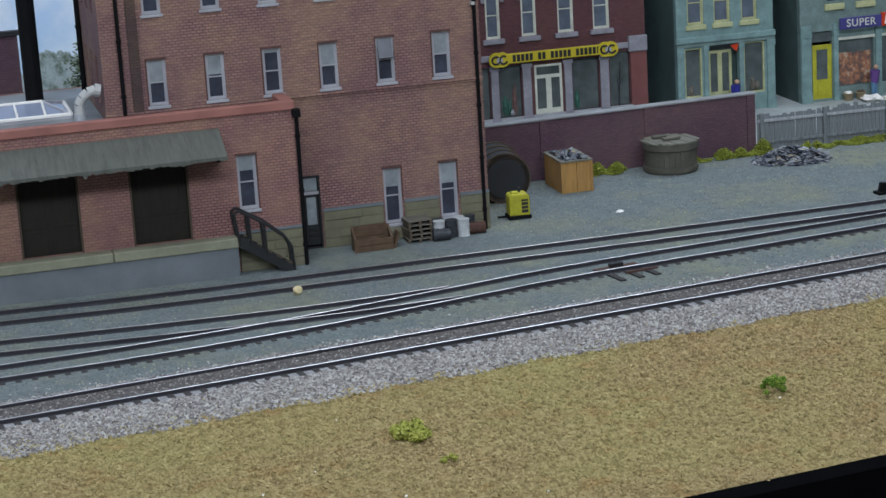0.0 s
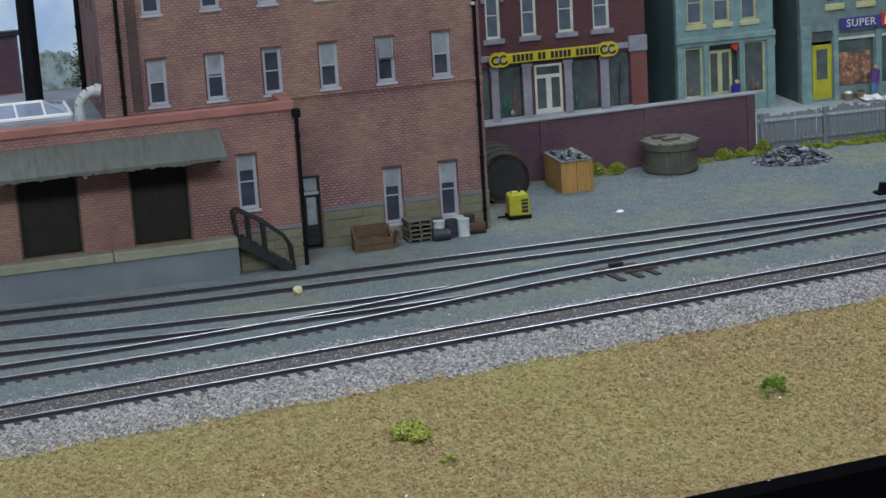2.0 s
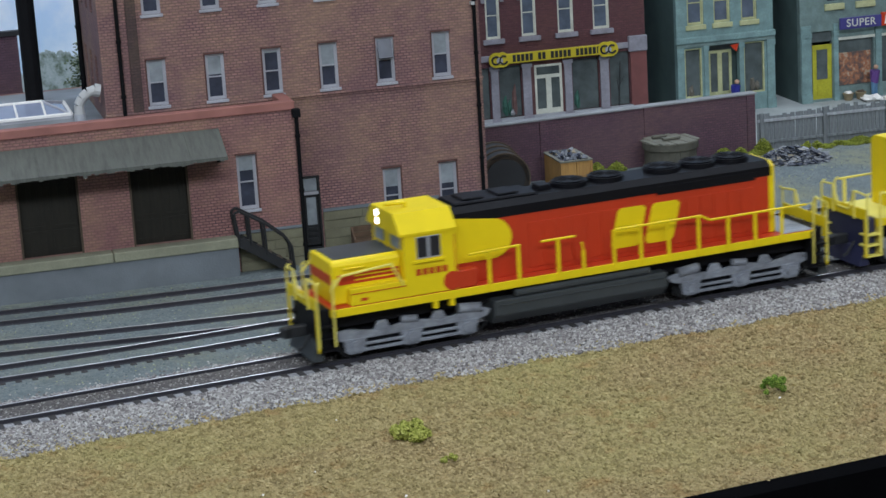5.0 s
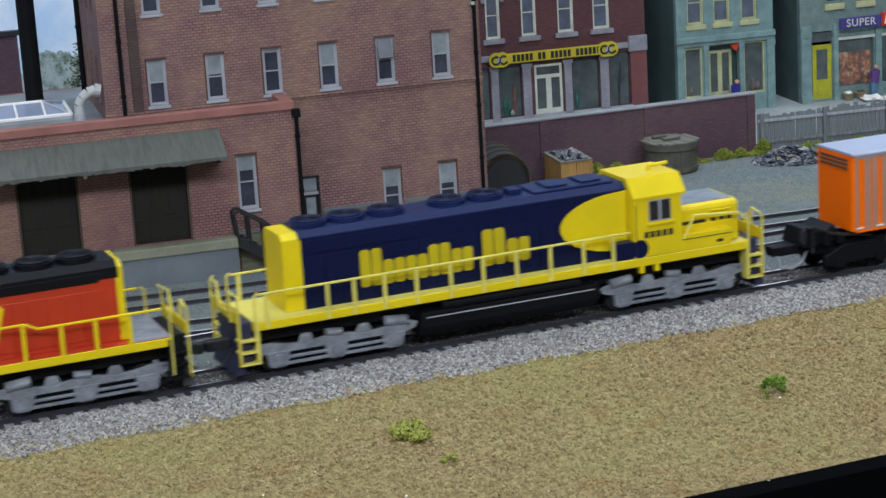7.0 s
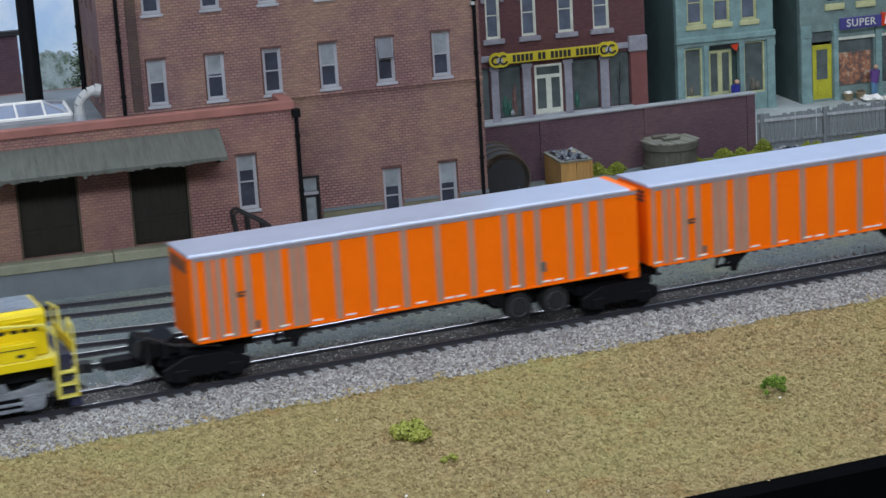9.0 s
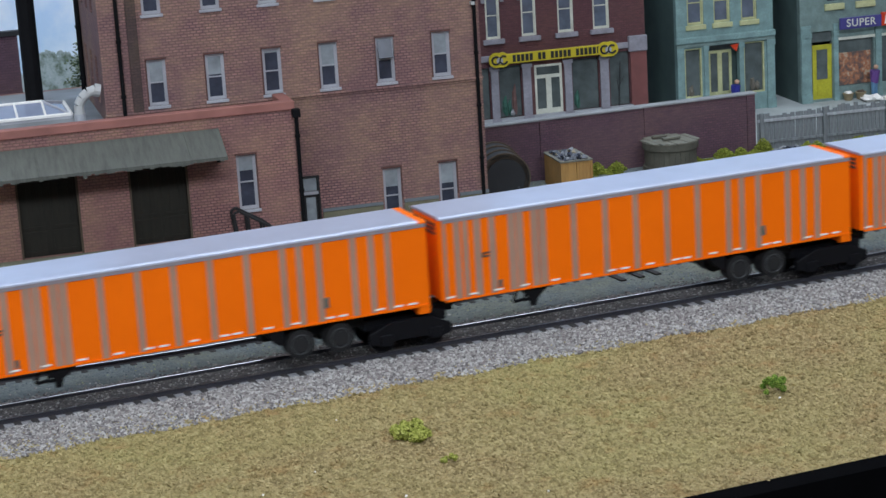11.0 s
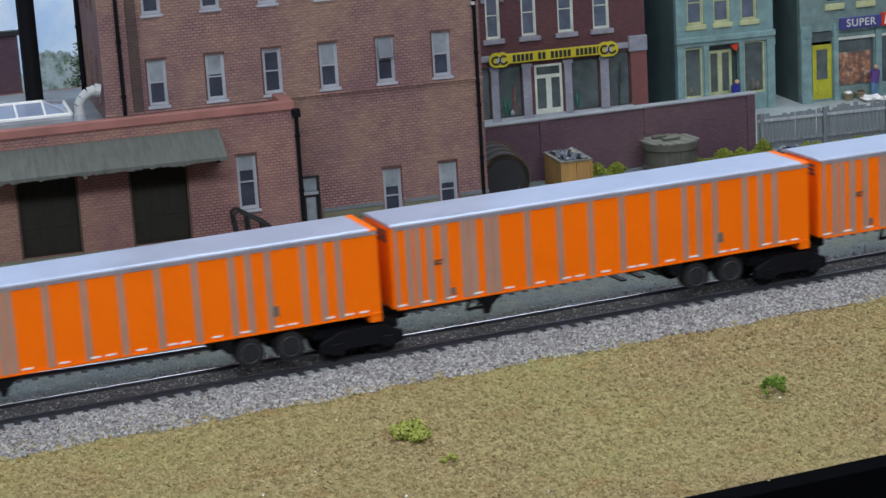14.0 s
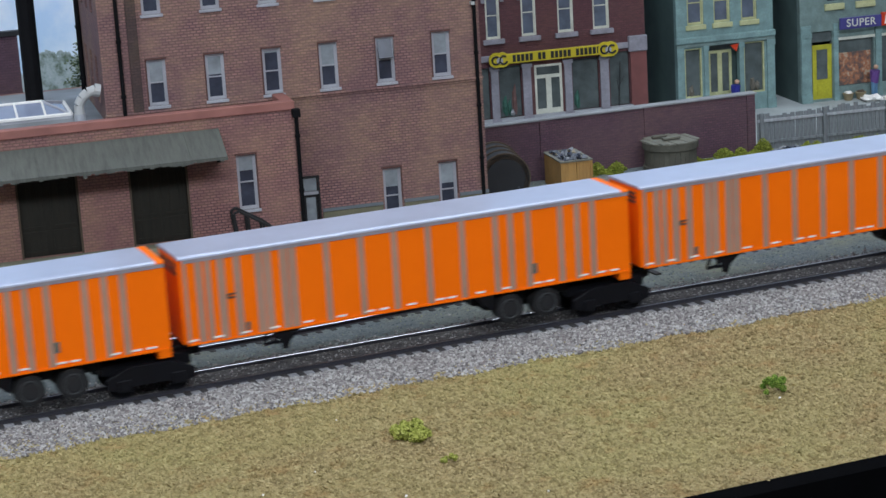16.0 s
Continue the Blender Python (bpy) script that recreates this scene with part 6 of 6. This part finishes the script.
def build_weed(x, y, w, h, seed, label="yellow-green weeds at the wall", mat=None, deep=None):
    r = np.random.default_rng(seed)
    n = int(500 + 2600 * w * h)
    a, q = r.uniform(0, 6.28, n), np.sqrt(r.uniform(0, 1, n))
    lob = 1 + 0.35 * np.sin(3 * a + seed) * q
    px, py = w * q * lob * np.cos(a), (deep or w * 0.6) * q * lob * np.sin(a)
    pz = h * np.sqrt(np.maximum(0, 1 - 0.8 * q ** 2)) * r.uniform(0.05, 1.0, n) * (0.7 + 0.4 * np.sin(5 * px + seed))
    ob = scatter("weed_clump", mat or WEED, np.stack([px, py, np.maximum(pz, 0.02)], 1), r.uniform(0.02, 0.055, n), r, 0.7, 0.6)
    ob.location = Vector((x, y, G0)) * S
    tagged(ob, label, "weeds", "weed clumps")


def build_bush(x, y, w, h, seed, label, mat):
    """A foam bush: lobes of many crumbs, gathered round a few centres."""
    r = np.random.default_rng(seed)
    k = 16
    a, q = r.uniform(0, 6.28, k), np.sqrt(r.uniform(0, 1, k))
    cx, cy = w * q * np.cos(a), w * 0.9 * q * np.sin(a)
    cz, cr = h * r.uniform(0.2, 0.75, k), w * r.uniform(0.16, 0.3, k)
    pts = []
    for i in range(k):
        d = r.normal(size=(150, 3))
        d /= np.linalg.norm(d, axis=1)[:, None]
        pts.append(np.array((cx[i], cy[i], cz[i])) + d * cr[i] * r.uniform(0.75, 1.05, (150, 1)))
    p = np.concatenate(pts)
    p[:, 2] = np.maximum(p[:, 2], 0.0)
    ob = scatter("bush", mat, p, w * r.uniform(0.04, 0.085, len(p)), r, 0.8, 0.6)
    ob.location = Vector((x, y, G0)) * S
    tagged(ob, label, "bush", "bushes on the grass")


def build_tree(x, y, height, spread, seed):
    """A small model tree: tapered trunk, limbs, and a crown of leaf crumbs gathered at the limb ends, with gaps."""
    r = random.Random(seed)
    ob = thing("model_tree", x, y, G0, 0, "small dark green model tree behind the warehouse", "tree")
    bm = bars(B(), [(0, 0, 0), (0.05, 0, height * 0.3)], 0.22, 10)
    rod(bm, (0.05, 0, height * 0.3), (0.0, 0.1, height * 0.85), 0.18, 8, 0.05)
    tips = [(0, 0.1, height * 0.9)]
    for k in range(26):
        z0 = height * r.uniform(0.25, 0.8)
        an, reach = r.uniform(0, 6.28), spread * r.uniform(0.4, 1.0) * (1.15 - 0.7 * z0 / height)
        tip = (reach * math.cos(an), reach * math.sin(an), z0 + height * r.uniform(0.04, 0.16))
        rod(bm, (0.03, 0.03, z0), tip, 0.06, 5, 0.02)
        tips.append(tip)
    part("trunk", bm, WOOD_BROWN, ob)
    g = np.random.default_rng(seed)
    p = np.concatenate([np.array(t) + g.normal(size=(120, 3)) * np.array((0.32, 0.32, 0.24)) for t in tips])
    crown = scatter("crown", TREE_LEAF, p, g.uniform(0.05, 0.11, len(p)), g, 0.5, 0.6)
    crown.parent = ob


def figure(x, y, z, rz, shirt, trousers, label, crouch=False):
    """A tiny plain figure, one mesh with simple rounded forms."""
    bm = B()
    k = 0.86 if crouch else 1.0
    for s in (-1, 1):
        rod(bm, (s * 0.1, 0.0, 0.0), (s * 0.1, 0, 0.85 * k), 0.09, 8, 0.12, mi=1)
        rod(bm, (s * 0.26, 0, 0.9 * k), (s * 0.22, -0.12, 1.42 * k), 0.06, 8, 0.08, mi=0)
    rod(bm, (0, 0, 0.8 * k), (0, -0.03, 1.45 * k), 0.34 if crouch else 0.2, 10, 0.26, mi=0)
    head = Vector((-0.3 if crouch else 0, -0.1, 1.5 * k if crouch else 1.63))
    for v in bmesh.ops.create_icosphere(bm, subdivisions=2, radius=0.13, matrix=Matrix.Translation(head))["verts"]:
        for f in v.link_faces:
            f.material_index = 2
    solid("toy_figure", bm, [shirt, trousers, SKIN], x, y, z, rz, label, "figurine", "figurines on the street")


def build_small():
    build_crate(16.45, 13.85)
    build_pallets(18.55, 14.15)
    for x, y, z, m, ly, lab, rz in ((19.45, 13.95, 0.0, DRUM_WHITE, False, "white steel drum beside the pallets", 0), (19.35, 13.5, 0.0, DRUM_DARK, True, "dark drum lying on the gravel", -8), (19.95, 13.85, 0.0, DRUM_DARK, False, "dark steel drum by the wall", 0),
                                   (20.45, 13.7, 0.0, DRUM_WHITE, False, "white steel drum by the wall", 0), (20.45, 14.2, 0.0, DRUM_WHITE, False, "white steel drum by the wall", 0), (21.05, 13.75, 0.0, RUST, True, "rusty brown drum lying by the wall", -10),
                                   (20.9, 14.15, 0.0, DRUM_DARK, False, "dark steel drum by the wall", 0), (19.55, 14.4, 0.0, DRUM_DARK, False, "dark steel drum behind the white one", 0)):
        build_drum(x, y, G0 + z, m, ly, lab, rz=rz)
    build_generator()
    build_tank()
    build_bin()
    build_tub()
    build_tree(14.04, 50.0, 4.96, 1.25, 31)
    build_rubble()
    for i, (x, y, w, h) in enumerate(((38.45, 19.9, 0.6, 0.7), (36.7, 20.2, 0.7, 0.45), (37.5, 20.0, 0.5, 0.5), (41.4, 19.3, 0.5, 0.5), (40.6, 19.7, 0.35, 0.6), (30.9, 20.65, 0.75, 0.5), (30.1, 20.75, 0.5, 0.55), (29.3, 20.8, 0.4, 0.35), (35.1, 20.2, 0.6, 0.35), (44.0, 19.3, 1.2, 0.3), (43.0, 19.5, 0.8, 0.25))):
        build_weed(x, y, w, h, 20 + i)
    bush = speck_mat("bush_green", [(0.0, (0.14, 0.15, 0.025)), (0.5, (0.31, 0.33, 0.06)), (1.0, (0.47, 0.47, 0.13))])
    dark = speck_mat("bush_dark", [(0.0, (0.045, 0.09, 0.012)), (0.5, (0.13, 0.23, 0.03)), (1.0, (0.32, 0.40, 0.08))])
    build_bush(8.95, -9.0, 0.72, 0.42, 51, "bright yellow-green foam bush on dry grass", bush)
    build_bush(9.1, -11.4, 0.24, 0.22, 52, "small yellow-green tuft on dry grass", bush)
    build_bush(20.2, -11.1, 0.40, 0.72, 53, "leafy green bush on dry grass", dark)
    bm = lump(B(), (0, 0, 0.16), 0.2, 3, 2, 0.8, 0.4)
    solid("foam_block", bm, CREAM_BLOCK, 11.5, 8.95, G0, 0, "small cream block lying between the tracks", "block")
    for i, (x, y, q) in enumerate(((27.57, 13.46, 0.16), (49.4, 27.3, 0.5), (50.3, 27.0, 0.35))):
        solid("white_scrap", lump(B(), (0, 0, q * 0.3), q, i, 2, 0.35, 0.8), WHITE, x, y, G0 + (0.12 if i else 0), 0, "white scrap lying on the ground", "scrap")
    r = np.random.default_rng(12)
    p = np.stack([r.uniform(0, 30, 8), r.uniform(-16.5, -5, 8), np.full(8, G0 + 0.06)], 1)
    tagged(scatter("pale_chips", WHITE, p, r.uniform(0.03, 0.05, 8), r), "tiny white chips on the grass", "chips", kind="stuff")
    sw = thing("switch_machine", 23.2, 5.2, G0, 2, "rusty turnout throw bar on long dark ties", "switch")
    part("throw_plate", box(B(), -0.9, 0.9, -0.3, 0.3, 0.0, 0.06), RUST, sw)
    for x in (-0.7, 0.1, 0.8):
        part("long_tie", box(B(), x - 0.12, x + 0.12, -1.75, -0.6, -0.1, 0.06), TIE, sw)
    part("throw_rod", box(B(), -0.2, 1.2, -1.05, -0.95, 0.06, 0.12), RUST, sw)
    part("point_lock", box(B(), -0.25, 0.3, 0.05, 0.25, 0.06, 0.2), IRON, sw)
    st = thing("switch_stand", 38.3, 9.7, G0, 0, "small black switch stand beside the track", "switch stand")
    part("base", box(B(), -0.35, 0.35, -0.25, 0.25, 0, 0.12), BLACK, st)
    part("housing", prism(B(), [(-0.2, 0.12), (-0.12, 0.5), (0.12, 0.5), (0.2, 0.12)], "y", -0.15, 0.15, bev=0.02), BLACK, st)
    part("lever", rod(B(), (0.1, 0, 0.4), (0.55, 0, 0.2), 0.05, 8), BLACK, st)
    figure(50.05, 27.95, G0 + 0.12, 20, SHIRT_PURPLE, TROUSER, "tiny painted figurine in purple shirt and blue trousers")
    figure(51.3, 27.9, G0 + 0.12, -20, SHIRT_PURPLE, SHIRT_BLUE, "tiny painted figurine beside the shop window")
    figure(42.3, 28.95, G0 + 0.12, 40, SHIRT_BLUE, SHIRT_BLUE, "tiny blue painted figurine standing at the store")
    for x, y in ((48.6, 28.2), (49.3, 28.1)):
        ob = thing("bushel_basket", x, y, G0 + 0.12, 0, "small pale bushel basket before the store", "basket", "baskets before the store")
        part("basket_body", rod(B(), (0, 0, 0), (0, 0, 0.35), 0.2, 12, 0.28), BASKET, ob)
        part("rim", rod(B(), (0, 0, 0.33), (0, 0, 0.38), 0.3, 12), BASKET, ob)
        part("contents", lump(B(), (0, 0, 0.38), 0.22, 2, 2, 0.5), WHITE if x < 49 else WOOD_BROWN, ob)



def build_all():
    build_warehouse()
    build_annex()
    build_wall()
    build_stores()
    build_train()
    build_small()

build_room()
build_backdrop()
build_ground()
build_loose()
track("main line of two bright rails on pale ballast", [(X0, 0), (X1, 0)], 0.0, RAIL_TOP, (-4, 46), 0.065)
track("siding with dull rails beside the loading dock", [(-30, 17.5), (-12, 14.4), (0.5, 12.05), (7, 10.85), (13, 10.1), (19.3, 9.4), (25.3, 8.7), (33, 7.9), (45, 6.7), (60, 5.6), (90, 5.4), (X1, 5.4)], -0.07, RAIL_DULL, (-4, 46), -0.01)
track("yard track through the turnout", [(X0, 5.4), (-20, 5.1), (-1, 4.85), (3, 4.6), (9.2, 4.55), (15.5, 5.0), (20, 5.4), (30, 5.45), (45, 5.4), (X1, 5.4)], -0.07, RAIL_TOP, (-4, 46), -0.01, True)
track("diverging track of the turnout", [(-30, 13), (-12, 10.3), (-0.4, 8.0), (3.6, 7.15), (9.7, 6.0), (13, 5.6), (16.5, 5.35)], -0.07, RAIL_DULL, (-4, 12), -0.01)
build_all()
motions()
